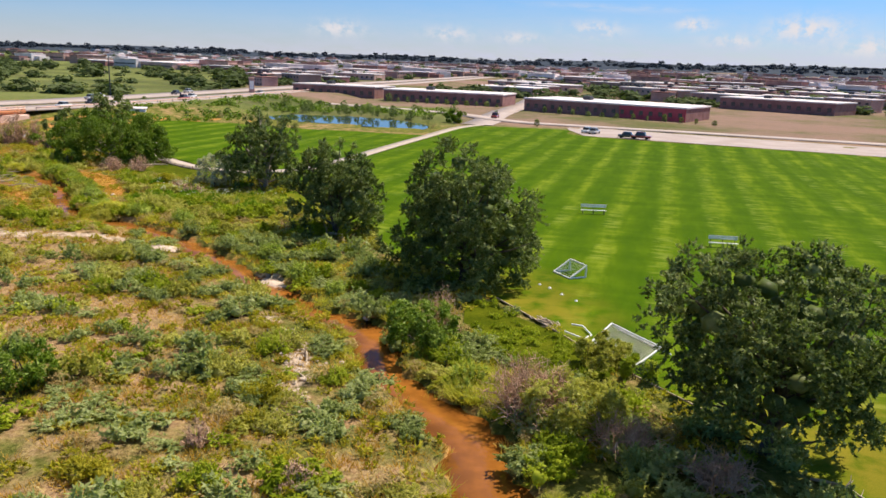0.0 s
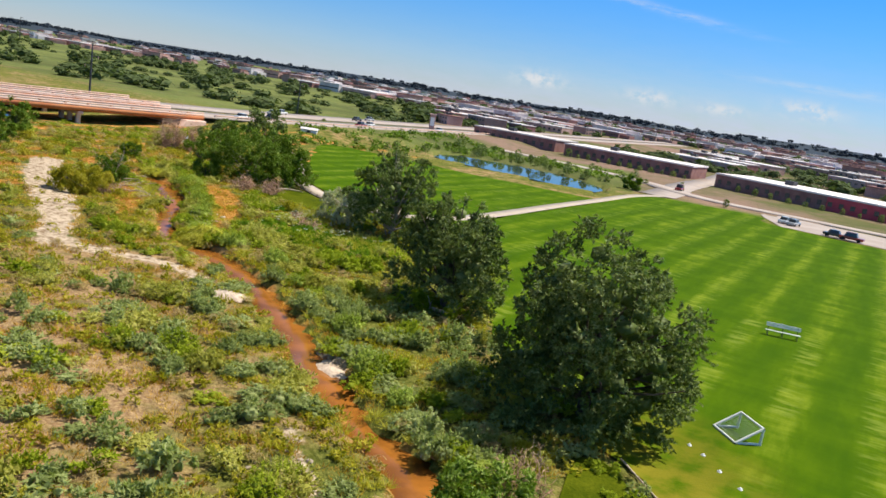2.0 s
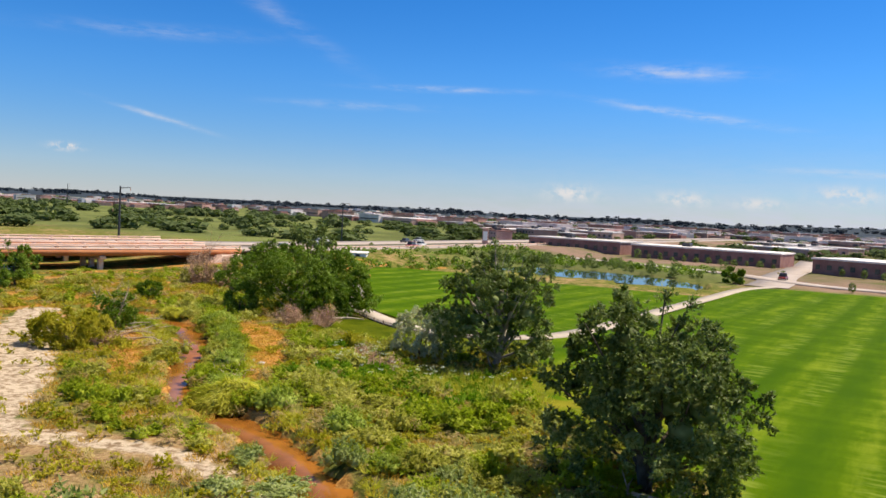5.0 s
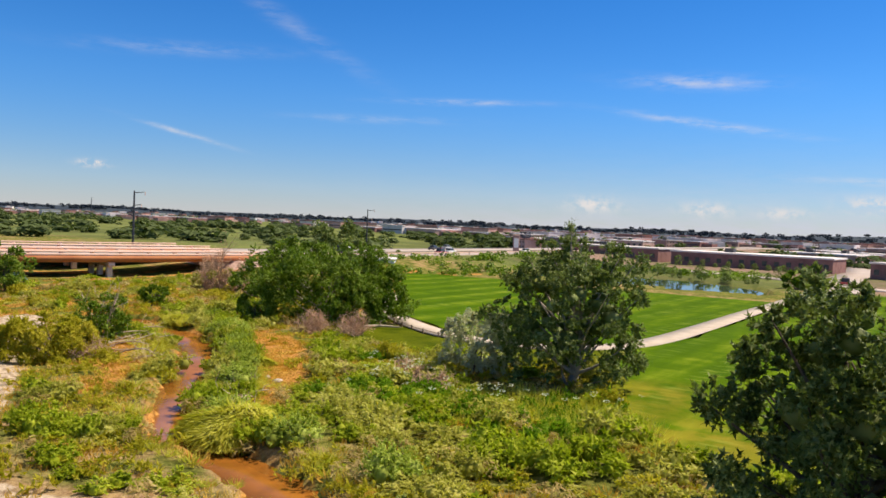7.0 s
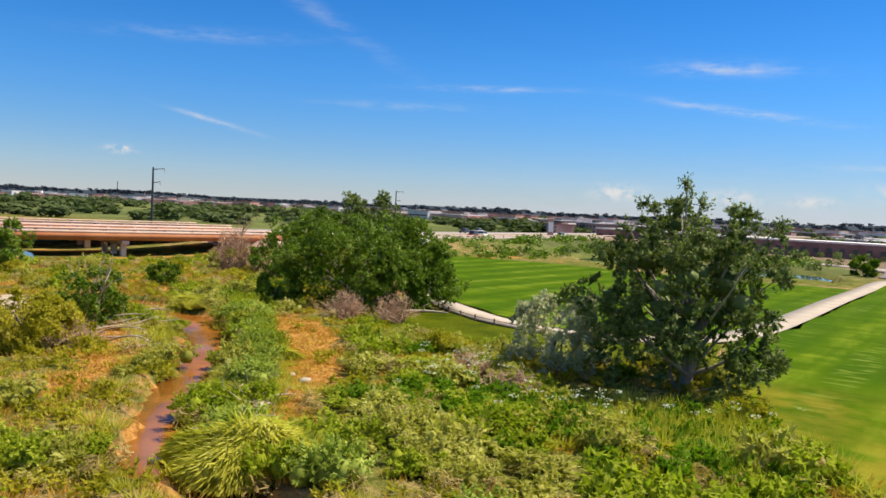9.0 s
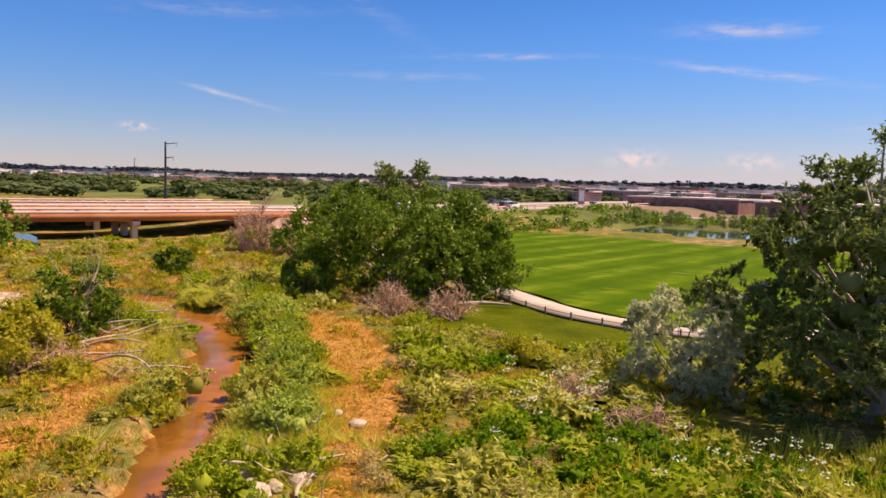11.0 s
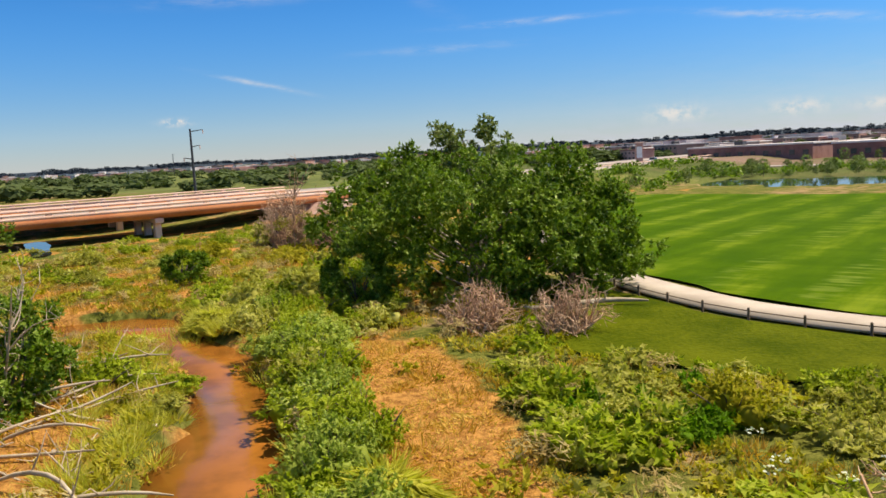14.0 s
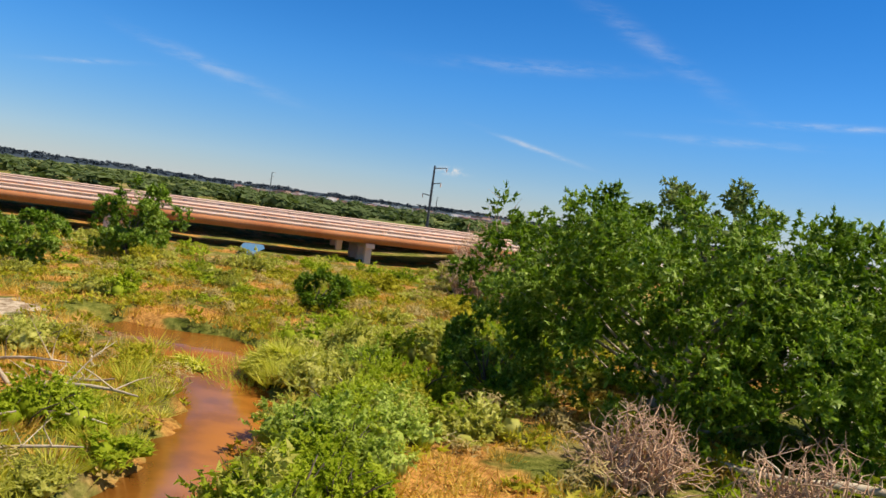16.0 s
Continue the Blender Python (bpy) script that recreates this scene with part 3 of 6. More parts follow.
LAWN_RIGHT = [(9.5, 217), (2.4, 205), (-4.8, 180), (-10.4, 160), (-16, 139), (-19.4, 127), (-20.6, 120), (-20.8, 110), (-20.5, 103), (-19.6, 96), (-15.9, 88.5), (-10.5, 83), (-6.8, 78), (-5, 71), (-2.2, 65), (1, 60),
              (4.8, 55), (8.2, 48), (11.5, 41.5), (14, 37), (15.6, 33.5), (16.8, 29.5), (21, 12), (30, -40), (260, -60), (260, 96), (97, 170), (38, 196), (34, 213), (20, 217)]
LAWN_LEFT = [(-1.2, 184), (-6.8, 163), (-12.7, 141), (-16.4, 128.5), (-19.6, 123), (-24.4, 119.2), (-30.3, 117.8), (-35.3, 120), (-38.8, 123), (-42.6, 127.4), (-45.6, 131), (-49, 138), (-55, 152), (-71, 197), (-58, 199), (-47, 197), (-32, 190), (-20, 188)]
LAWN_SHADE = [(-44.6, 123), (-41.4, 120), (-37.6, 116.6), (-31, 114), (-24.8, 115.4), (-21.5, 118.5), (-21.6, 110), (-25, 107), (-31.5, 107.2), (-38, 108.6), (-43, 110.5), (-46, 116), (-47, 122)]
ROUGH = [(4.0, 55.2), (7.6, 48.6), (10.6, 42.5), (9.4, 40.5), (6.4, 41.2), (3.6, 44.5), (2.2, 49.5), (2.4, 54)]
POND = [(-47, 222), (-38, 217), (-28, 213.5), (-16, 208.5), (-6, 205), (-3.5, 213), (-6, 226), (-14, 236), (-24, 242), (-38, 244), (-48, 241), (-51, 231)]


def resample(line, step):
    line = np.asarray(line, float)
    seg = np.concatenate([[0], np.cumsum(np.linalg.norm(np.diff(line[:, :2], axis=0), axis=1))])
    t = np.arange(0, seg[-1], step)
    # smooth with Catmull-Rom, column by column
    i = np.clip(np.searchsorted(seg, t, side="right") - 1, 0, len(line) - 2)
    u = ((t - seg[i]) / (seg[i + 1] - seg[i]))[:, None]
    p0, p1, p2, p3 = line[np.maximum(i - 1, 0)], line[i], line[i + 1], line[np.minimum(i + 2, len(line) - 1)]
    return 0.5 * (2 * p1 + (p2 - p0) * u + (2 * p0 - 5 * p1 + 4 * p2 - p3) * u ** 2 + (3 * p1 - p0 - 3 * p2 + p3) * u ** 3)


def far_from(line, x, y):
    """Distance from the points to a dense line, and the width there."""
    best, width = np.full(x.shape, 1e9), np.zeros(x.shape)
    wide = line.shape[1] > 2
    for q in line:
        d = np.hypot(x - q[0], y - q[1])
        near = d < best
        best[near] = d[near]
        if wide:
            width[near] = q[2]
    return best, width


def inside(poly, x, y):
    hit = np.zeros(x.shape, bool)
    for (x0, y0), (x1, y1) in zip(poly, poly[1:] + poly[:1]):
        cross = ((y0 > y) != (y1 > y)) & (x < (x1 - x0) * (y - y0) / (y1 - y0 + 1e-12) + x0)
        hit ^= cross
    return hit


def waves(x, y, scale, seed):
    """Smooth noise from a few sines, about -1 to 1."""
    r = np.random.default_rng(seed)
    total = np.zeros(np.shape(x))
    for i in range(9):
        a, k = r.uniform(0, 6.28), r.uniform(0.6, 1.8) / scale
        total = total + np.sin((np.cos(a) * x + np.sin(a) * y) * k * 6.28 + r.uniform(0, 6.28))
    return total / 4.0


CREEK_LINE, POOL_LINE, SAND_LINE, WASH_LINE, DIRT_LINE, DEBRIS_LINE = (resample(a, 1.0) for a in (CREEK, POOL, SAND, WASH, DIRT, DEBRIS))
HIGHWAY_LINE, PATH_LINE = resample(HIGHWAY, 6.0), resample(PATH, 1.0)


def height(x, y):
    """The ground's height."""
    x, y = np.asarray(x, float), np.asarray(y, float)
    z = 0.10 * waves(x, y, 9.0, 3) + 0.05 * waves(x, y, 3.0, 4) - 0.05
    lawn = inside(LAWN_RIGHT, x, y) | inside(LAWN_LEFT, x, y) | inside(LAWN_SHADE, x, y) | inside(ROUGH, x, y)
    z = np.where(lawn, -0.12, z)
    d, w = far_from(PATH_LINE, x, y)
    z = np.where(d < 2.6, -0.12, z)
    d, w = far_from(CREEK_LINE, x, y)
    edge = d - w / 2 + 0.42 * waves(x, y, 3.5, 6) + 0.25 * waves(x, y, 1.6, 8)
    bank = np.clip((edge + 0.15) / 0.9, 0, 1)
    z = np.where(edge < 0.9, -0.95 + (z + 0.95) * bank * bank * (3 - 2 * bank), z)
    d, _ = far_from(HIGHWAY_LINE, x, y)
    span = np.clip((190 - y) / 20, 0, 1) * np.clip((x + 190) / 20, 0, 1)
    z = np.where((d < 34) & (y < 200), z - 1.5 * span * np.clip((34 - d) / 16, 0, 1), z)
    rise = np.clip((y - 188) / 22, 0, 1) + np.clip((-172 - x) / 20, 0, 1) * (y < 190)
    z = np.where(d < 26, z + 1.7 * np.clip((26 - d) / 9, 0, 1) * np.clip(rise, 0, 1), z)
    d, _ = far_from(np.array([(-25, 226), (-38, 230), (-15, 222)]), x, y)
    pond = inside([(-27 + (a + 27) * 1.08, 225 + (b - 225) * 1.12) for a, b in POND], x, y)
    z = np.where(pond, -1.7, z)
    far = np.hypot(x, y)
    z = z + np.clip((far - 900) / 3600, 0, 1) ** 1.5 * (9 + 5 * waves(x, y, 900, 11))
    z = np.where(far > 3000, z + np.clip((far - 3000) / 1100, 0, 1) * (22 + 26 * np.clip((np.degrees(np.arctan2(x, y)) - 4) / 22, 0, 1) + 7 * waves(x, y, 1400, 12) + 2.0 * waves(x, y, 260, 13)), z)
    return z


def spread(a, b, step, ends, growth=1.32):
    """Grid lines: even from a to b, growing beyond."""
    inner = list(np.arange(a, b + 1e-6, step))
    lo, hi, s = [], [], step
    q = a
    while q > ends[0]:
        s *= growth
        q -= s
        lo.append(q)
    q, s = b, step
    while q < ends[1]:
        s *= growth
        q += s
        hi.append(q)
    return lo[::-1] + inner + hi


def build_ground():
    xs = np.array(spread(-78, 20, 0.65, (-4700, 4700), 1.08))
    ys = np.array(spread(24, 120, 0.65, (-1500, 4800), 1.07))
    X, Y = np.meshgrid(xs, ys)
    x, y = X.ravel(), Y.ravel()
    v = np.stack([x, y, height(x, y)], 1)
    i = np.arange(len(ys) - 1)[:, None] * len(xs)
    j = np.arange(len(xs) - 1)[None]
    f = np.stack([i + j, i + j + 1, i + len(xs) + j + 1, i + len(xs) + j], -1).reshape(-1, 4)
    me = mesh_from("ground", v, f, M_GROUND, True)
    zone = np.zeros((len(x), 4), np.float32)
    zone[:, 3] = 1
    d, w = far_from(SAND_LINE, x, y)
    zone[:, 0] = np.clip(0.5 + (w / 2 - d) * 0.5, 0, 1)
    d, w = far_from(WASH_LINE, x, y)
    zone[:, 0] = np.maximum(zone[:, 0], np.clip(0.6 + (w / 2 - d) * 0.5, 0, 0.85))
    for a, b, q in ((-24.6, 67.6, 1.6), (-13.8, 60.4, 1.4), (-12.2, 54.0, 0.8), (-41.3, 92.5, 1.0), (-37, 85.5, 1.1)):
        zone[:, 0] = np.maximum(zone[:, 0], np.clip(0.6 + (q - np.hypot(x - a, y - b)) * 0.6, 0, 1))
    d, w = far_from(DIRT_LINE, x, y)
    zone[:, 1] = np.clip(0.5 + (w / 2 - d) * 0.45, 0, 1)
    d, w = far_from(DEBRIS_LINE, x, y)
    zone[:, 1] = np.maximum(zone[:, 1], np.clip(0.5 + (w / 2 - d) * 0.3, 0, 0.8))
    d, w = far_from(CREEK_LINE, x, y)
    zone[:, 1] = np.maximum(zone[:, 1], 0.55 * np.clip(1 - (d - w / 2) / 1.5, 0, 1))
    open_ground = ((y > 103) & (x < -50) | (x < -60)) & (np.hypot(x, y) < 220)
    zone[:, 1] = np.where(open_ground, np.maximum(zone[:, 1], np.clip(0.35 + 0.5 * waves(x, y, 8, 15), 0, 0.75)), zone[:, 1])
    left = np.clip((-x - 4 - (y - 45) * 0.6) / 14, 0, 1) * np.clip((90 - y) / 30, 0, 1)
    zone[:, 2] = np.clip(left * 0.6 + 0.22, 0, 1)
    ring = np.hypot(x, y) > 220
    zone[ring, 2] = np.where((np.degrees(np.arctan2(x, y)) < -14) | ((np.degrees(np.arctan2(x, y)) < 1) & (y < 300)), 0.35, 0.85)[ring]
    layer = me.color_attributes.new("zone", "FLOAT_COLOR", "POINT")
    layer.data.foreach_set("color", zone.ravel())
    # land beyond 3050 m takes the haze-blue painted tone
    me.materials.append(M_HAZED_RIDGE)
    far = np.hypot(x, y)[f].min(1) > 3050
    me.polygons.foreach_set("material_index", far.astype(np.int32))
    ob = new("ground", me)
    return tagged(ob, "uneven creekside meadow ground with dry grass, sand and soil", "ground", kind="structure")


build_ground()


def sheet(name, outline, z, mat, label, category, step=3.0, wobble=0.25, dry=(), thick=0.0):
    """A flat piece of ground with a natural edge."""
    line = resample(list(outline) + [outline[0]], step)
    r = np.random.default_rng(len(outline))
    line[:, :2] += r.normal(size=(len(line), 2)) * wobble
    bm = bmesh.new()
    ring = [bm.verts.new((q[0], q[1], z)) for q in line]
    face = bm.faces.new(ring)
    if face.normal.z < 0:
        face.normal_flip()
    bmesh.ops.triangulate(bm, faces=[face])
    if thick:
        ring = bmesh.ops.extrude_face_region(bm, geom=bm.faces[:])
        bmesh.ops.translate(bm, vec=(0, 0, thick), verts=[g for g in ring["geom"] if isinstance(g, bmesh.types.BMVert)])
    me = bpy.data.meshes.new(name)
    bm.to_mesh(me)
    bm.free()
    me.materials.append(mat)
    return tagged(new(name, me), label, category, kind="structure")


def lawn(name, outline, label, dries=(), mat=M_LAWN):
    """Turf as a grid of strips inside the outline, its rim following the outline."""
    line = resample(list(outline) + [outline[0]], 2.0)
    r = np.random.default_rng(len(outline))
    line[:, :2] += r.normal(size=(len(line), 2)) * 0.18
    bm = bmesh.new()
    face = bm.faces.new([bm.verts.new((q[0], q[1], 0.0)) for q in line])
    face.normal_update()
    if face.normal.z < 0:
        face.normal_flip()
    bmesh.ops.triangulate(bm, faces=[face])
    lo, hi = line.min(0), line.max(0)
    for axis, step in ((0, 5.0), (1, 5.0)):
        for q in np.arange(lo[axis] + step, min(hi[axis], 240), step):
            co, no = [0, 0, 0], [0, 0, 0]
            co[axis], no[axis] = q, 1
            bmesh.ops.bisect_plane(bm, geom=bm.verts[:] + bm.edges[:] + bm.faces[:], plane_co=co, plane_no=no)
    me = bpy.data.meshes.new(name)
    bm.to_mesh(me)
    bm.free()
    me.materials.append(mat)
    co = np.empty(len(me.vertices) * 3)
    me.vertices.foreach_get("co", co)
    co = co.reshape(-1, 3)
    co[:, 2] = 0.02
    me.vertices.foreach_set("co", co.ravel())
    zone = np.zeros((len(co), 4), np.float32)
    zone[:, 3] = 1
    for a, b, q in dries:
        worn = np.clip(1.2 - np.hypot(co[:, 0] - a, co[:, 1] - b) / q, 0, 1)
        zone[:, :3] = np.maximum(zone[:, :3], worn[:, None])
    layer = me.color_attributes.new("zone", "FLOAT_COLOR", "POINT")
    layer.data.foreach_set("color", zone.ravel())
    return tagged(new(name, me), label, "lawn", kind="structure")


lawn("lawn_playing_field", LAWN_RIGHT, "broad mown green playing field with crossing pale stripes", ((5, 58, 7), (7, 52, 6), (19, 34, 9), (-14, 90, 7), (-18, 100, 5)))
lawn("lawn_pond_field", LAWN_LEFT, "mown striped green field between path and pond")
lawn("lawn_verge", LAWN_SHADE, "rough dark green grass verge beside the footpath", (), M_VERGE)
lawn("lawn_rough_edge", ROUGH, "rough dark green grass between creek bushes and field", (), M_VERGE)


def ribbon(name, line, width, z, mat, label, category, thick=0.1, kind="structure"):
    """A slab that follows a line."""
    line = np.asarray(line, float)
    d = unit(np.gradient(line[:, :2], axis=0))
    side = np.stack([-d[:, 1], d[:, 0]], 1)
    w = (line[:, 2:3] if width is None else np.full((len(line), 1), width)) / 2
    l, rr = line[:, :2] + side * w, line[:, :2] - side * w
    zz = np.broadcast_to(z, len(line))[:, None]
    v = np.concatenate([np.hstack([l, zz]), np.hstack([rr, zz]), np.hstack([rr, zz - thick]), np.hstack([l, zz - thick])])
    n = len(line)
    i = np.arange(n - 1)
    f = np.concatenate([np.stack([i + a * n, i + b * n, i + 1 + b * n, i + 1 + a * n], 1) for a, b in ((0, 1), (1, 2), (2, 3), (3, 0))])
    bm_faces = f[:, ::-1]
    return tagged(new(name, mesh_from(name, v, bm_faces, mat)), label, category, kind=kind)


creek_water = CREEK_LINE.copy()
creek_water[:, 2] += 1.8
ribbon("water_creek", creek_water, None, -0.5, M_CREEK, "muddy orange-brown shallow creek water", "creek", 0.02)
sheet("water_pool", [(-112.5, 142.8), (-111.2, 143.9), (-116, 148.2), (-128, 157.4), (-130, 155.6), (-118, 147)], -1.45, M_POND, "still creek water under the highway bridge", "creek", 2.0, 0.1)
ribbon("footpath", PATH_LINE, 2.6, 0.06, M_PATH, "pale concrete footpath curving past the lawns", "path")
sheet("water_pond", POND, -0.5, M_POND, "still pond reflecting the sky", "pond", 2.0, 0.3)
PARKING = [(36, 198), (97, 171), (262, 97), (270, 120), (112, 192), (60, 216), (37, 224)]
sheet("parking_lot", PARKING, 0.05, M_ROAD, "pale worn asphalt parking lot beside the field", "parking lot", 4, 0.05)
ribbon("road", resample([(10, 222), (14, 240), (19, 270), (36, 345), (52, 430), (80, 560)], 5), 9, 0.08, M_ROAD, "pale asphalt street running between brick buildings", "road")
ribbon("road_back", resample([(-70, 318), (-45, 300), (-15, 282), (8, 262), (15, 248), (26, 236), (45, 229), (110, 205), (280, 132)], 5), 8, 0.1, M_ROAD, "pale street passing behind the pond and parking lot", "road")


def bar(x, y, long, wide, turn, z, seed, label):
    """A low bank of gravel with a wavy rim, highest in its middle."""
    r = np.random.default_rng(seed)
    rings, n = 6, 44
    a = np.linspace(0, 2 * math.pi, n, endpoint=False)
    rim = 1 + sum(r.uniform(0.03, 0.11) * np.sin(k * a + r.uniform(0, 6.28)) for k in (2, 3, 5, 8))
    c, s = math.cos(radians(turn)), math.sin(radians(turn))
    v = [(0, 0, 0.07)]
    for k in range(1, rings + 1):
        q = k / rings
        u, w = np.cos(a) * rim * long / 2 * q, np.sin(a) * rim * wide / 2 * q
        v += list(zip(u * c - w * s, u * s + w * c, 0.07 - 0.24 * q * q + r.normal(size=n) * 0.012))
    f = [(0, 1 + j, 1 + (j + 1) % n, 0) for j in range(n)]
    for k in range(rings - 1):
        p = 1 + k * n
        f += [(p + j, p + n + j, p + n + (j + 1) % n, p + (j + 1) % n) for j in range(n)]
    tri = []
    for q in f:
        tri.append(q[:3])
        if q[3] != q[0]:
            tri.append((q[0], q[2], q[3]))
    ob = new("gravel_bar", mesh_from("gravel_bar", v, tri, M_SAND, True))
    ob.location = (x, y, z)
    return tagged(ob, label, "gravel", kind="structure")


bar(-24.6, 67.8, 4.2, 2.3, -35, 0.15, 1, "white dry gravel bar beside the creek")
bar(-12.9, 59.6, 3.6, 2.0, -52, -0.40, 2, "pale wet sand bar in the creek bed")

# ---- highway and bridge ----
HW = resample(HIGHWAY, 4.0)


def strip(line, off0, off1, z0, z1, shift=0.0):
    """A bar of rectangular section that follows a line, between two offsets to its left."""
    line = np.asarray(line, float)
    d = unit(np.gradient(line[:, :2], axis=0))
    side = np.stack([-d[:, 1], d[:, 0]], 1)
    a, b = line[:, :2] + side * off0, line[:, :2] + side * off1
    lo, hi = np.broadcast_to(z0, len(line))[:, None], np.broadcast_to(z1, len(line))[:, None]
    n = len(line)
    v = np.concatenate([np.hstack([a, hi]), np.hstack([b, hi]), np.hstack([b, lo]), np.hstack([a, lo])])
    i = np.arange(n - 1)
    f = np.concatenate([np.stack([i + p * n, i + 1 + p * n, i + 1 + q * n, i + q * n], 1) for p, q in ((0, 1), (1, 2), (2, 3), (3, 0))])
    caps = np.array([[0, n, 2 * n, 3 * n], [n - 1, 4 * n - 1, 3 * n - 1, 2 * n - 1]])
    return v, np.concatenate([f, caps])


SPAN = HW[(HW[:, 1] > 78) & (HW[:, 1] < 193)]
REST = HW[(HW[:, 1] > 186)]


def build_bridge():
    for k, (o, z) in enumerate(((0.0, 2.15), (17.0, 2.55))):
        top = holder("highway_bridge")
        tagged(top, "low concrete highway bridge with rusty brown girders", "bridge", "twin bridge decks")
        part_mesh("deck", mesh_from("deck", *strip(SPAN, o, o + 13, z - 0.3, z), M_ROAD), top, "pale road deck")
        for q in (o, o + 12.6):
            barrier = part_mesh("barrier", mesh_from("barrier", *strip(SPAN, q - 0.02, q + 0.38, z + 0.004, z + 0.40), M_CONCRETE), top, "pale pinkish concrete barrier")
            part_mesh("top_rail", mesh_from("top_rail", *strip(SPAN, q + 0.02, q + 0.34, z + 0.58, z + 0.82), M_CONCRETE), barrier)
            line = resample(SPAN, 5.0)
            for p, p2 in zip(line, line[1:]):
                part_mesh("rail_post", mesh_from("rail_post", *strip(np.array([p, p + (p2 - p) * 0.16]), q + 0.04, q + 0.32, z + 0.402, z + 0.578), M_CONCRETE), barrier)
        for q in (o + 0.5, o + 4.2, o + 8.0, o + 11.8):
            part_mesh("girder", mesh_from("girder", *strip(SPAN, q, q + 0.6, z - 1.15, z - 0.304), M_GIRDER), top, "rusty brown steel girder")
        part_mesh("edge_beam", mesh_from("edge_beam", *strip(SPAN, o - 0.06, o + 0.44, z - 0.85, z - 0.02), M_GIRDER), top, "orange-brown edge beam")
        for y in (104, 134, 163.5):
            i = int(np.argmin(np.abs(SPAN[:, 1] - y)))
            d = unit(SPAN[i + 1, :2] - SPAN[i - 1, :2])
            side = np.array([-d[1], d[0]])
            turn = math.degrees(math.atan2(side[1], side[0]))
            a = SPAN[i, :2] + side * o
            m = pose(a[0], a[1], 0, 0, 0, turn)
            pier = part("pier_cap", boxed(0.2, -0.6, z - 1.8, 12.8, 0.6, z - 1.154, 0.08, m), M_CONCRETE, top, "pale concrete pier cap")
            for q in (0.9, 5.0, 9.2):
                part("column", boxed(q, -0.45, -2.6, q + 0.9, 0.45, z - 1.8, 0.1, m), M_CONCRETE, pier)
    for y, s in ((190, 1), (80, -1)):
        i = int(np.argmin(np.abs(HW[:, 1] - y)))
        d = unit(HW[i + 1, :2] - HW[i - 1, :2])
        turn = math.degrees(math.atan2(d[0], -d[1])) + 180
        bm = bmesh.new()
        box(bm, -2, -3, -2.4, 33, 3, 1.1, 0.2)
        for v in bm.verts:
            if v.co.z < 0 and v.co.y < 0:
                v.co.y -= 4.0 * s if s > 0 else 0
            if v.co.z < 0 and v.co.y > 0 and s < 0:
                v.co.y += 4
        me = bpy.data.meshes.new("abutment")
        bm.to_mesh(me)
        bm.free()
        me.materials.append(M_CONCRETE)
        ob = new("bridge_abutment", me)
        ob.matrix_basis = Matrix.Translation((HW[i, 0], HW[i, 1], 0)) @ Matrix(((-d[1], d[0], 0, 0), (d[0], d[1], 0, 0), (0, 0, 1, 0), (0, 0, 0, 1)))
        tagged(ob, "sloping pale concrete abutment under the highway bridge", "abutment", kind="structure")
    zr = 2.1 - 0.3 * np.clip((REST[:, 1] - 190) / 30, 0, 1)
    v, f = join([strip(REST, 0.0, 13, zr - 0.4, zr), strip(REST, 17.0, 30, zr - 0.2, zr + 0.2)])
    tagged(new("highway", mesh_from("highway", v, f, M_ROAD)), "pale concrete divided highway on a low embankment", "highway", kind="structure")
    guard = REST[REST[:, 1] < 420]
    zg = 1.85
    rail = holder("guard_rail")
    tagged(rail, "grey steel guard rail along the highway edge", "guard rail")
    part_mesh("rail", mesh_from("rail", *strip(guard[2:], 0.5, 0.62, zg + 0.4, zg + 0.72), M_CONCRETE), rail)
    post = mesh_from("post", *strip(np.array([(0.0, 0.0), (0.15, 0.0)]), -0.08, 0.08, -0.5, 0.6), M_STEEL)
    for q in guard[2::2]:
        p = part_mesh("post", post, rail)
        p.location = (q[0] - 0.5, q[1] + 0.2, zg)


build_bridge()


def car_paint(name, colour):
    m, n, b, out = material(name, 0.3, 0.0, 0.6)
    b.inputs["Base Color"].default_value = (*colour, 1)
    b.inputs["Coat Weight"].default_value = 0.6
    return m


PAINTS = [car_paint("paint_white", (0.75, 0.75, 0.75)), car_paint("paint_silver", (0.45, 0.46, 0.48)), car_paint("paint_dark", (0.03, 0.03, 0.04)), car_paint("paint_red", (0.30, 0.03, 0.03)), car_paint("paint_blue", (0.04, 0.08, 0.2))]
WHEEL = tube([(0, -0.11, 0), (0, -0.1, 0), (0, 0.1, 0), (0, 0.11, 0)], [0.02, 0.33, 0.33, 0.02], 12)


def build_car(paint, label, long=4.5, tall=1.5):
    top = holder("car")
    bm = boxed(-long / 2, -0.9, 0.3, long / 2, 0.9, 0.85, 0.12)
    part("body", bm, paint, top)
    bm = boxed(-long * 0.3, -0.8, 0.85, long * 0.24, 0.8, tall, 0.05)
    for v in bm.verts:
        if v.co.z > 1.0:
            v.co.x *= 0.74
            v.co.y *= 0.86
    part("cabin", bm, M_GLASS, top, "dark tinted windows")
    part("roof", boxed(-long * 0.2, -0.66, tall - 0.02, long * 0.16, 0.66, tall + 0.05, 0.02), paint, top)
    for sx in (-1, 1):
        for sy in (-1, 1):
            w = part_mesh("wheel", mesh_from("wheel", *WHEEL, M_TYRE), top, "black tyre")
            w.location = (sx * long * 0.31, sy * 0.82, 0.33)
    return tagged(top, label, "car", "cars by the park")


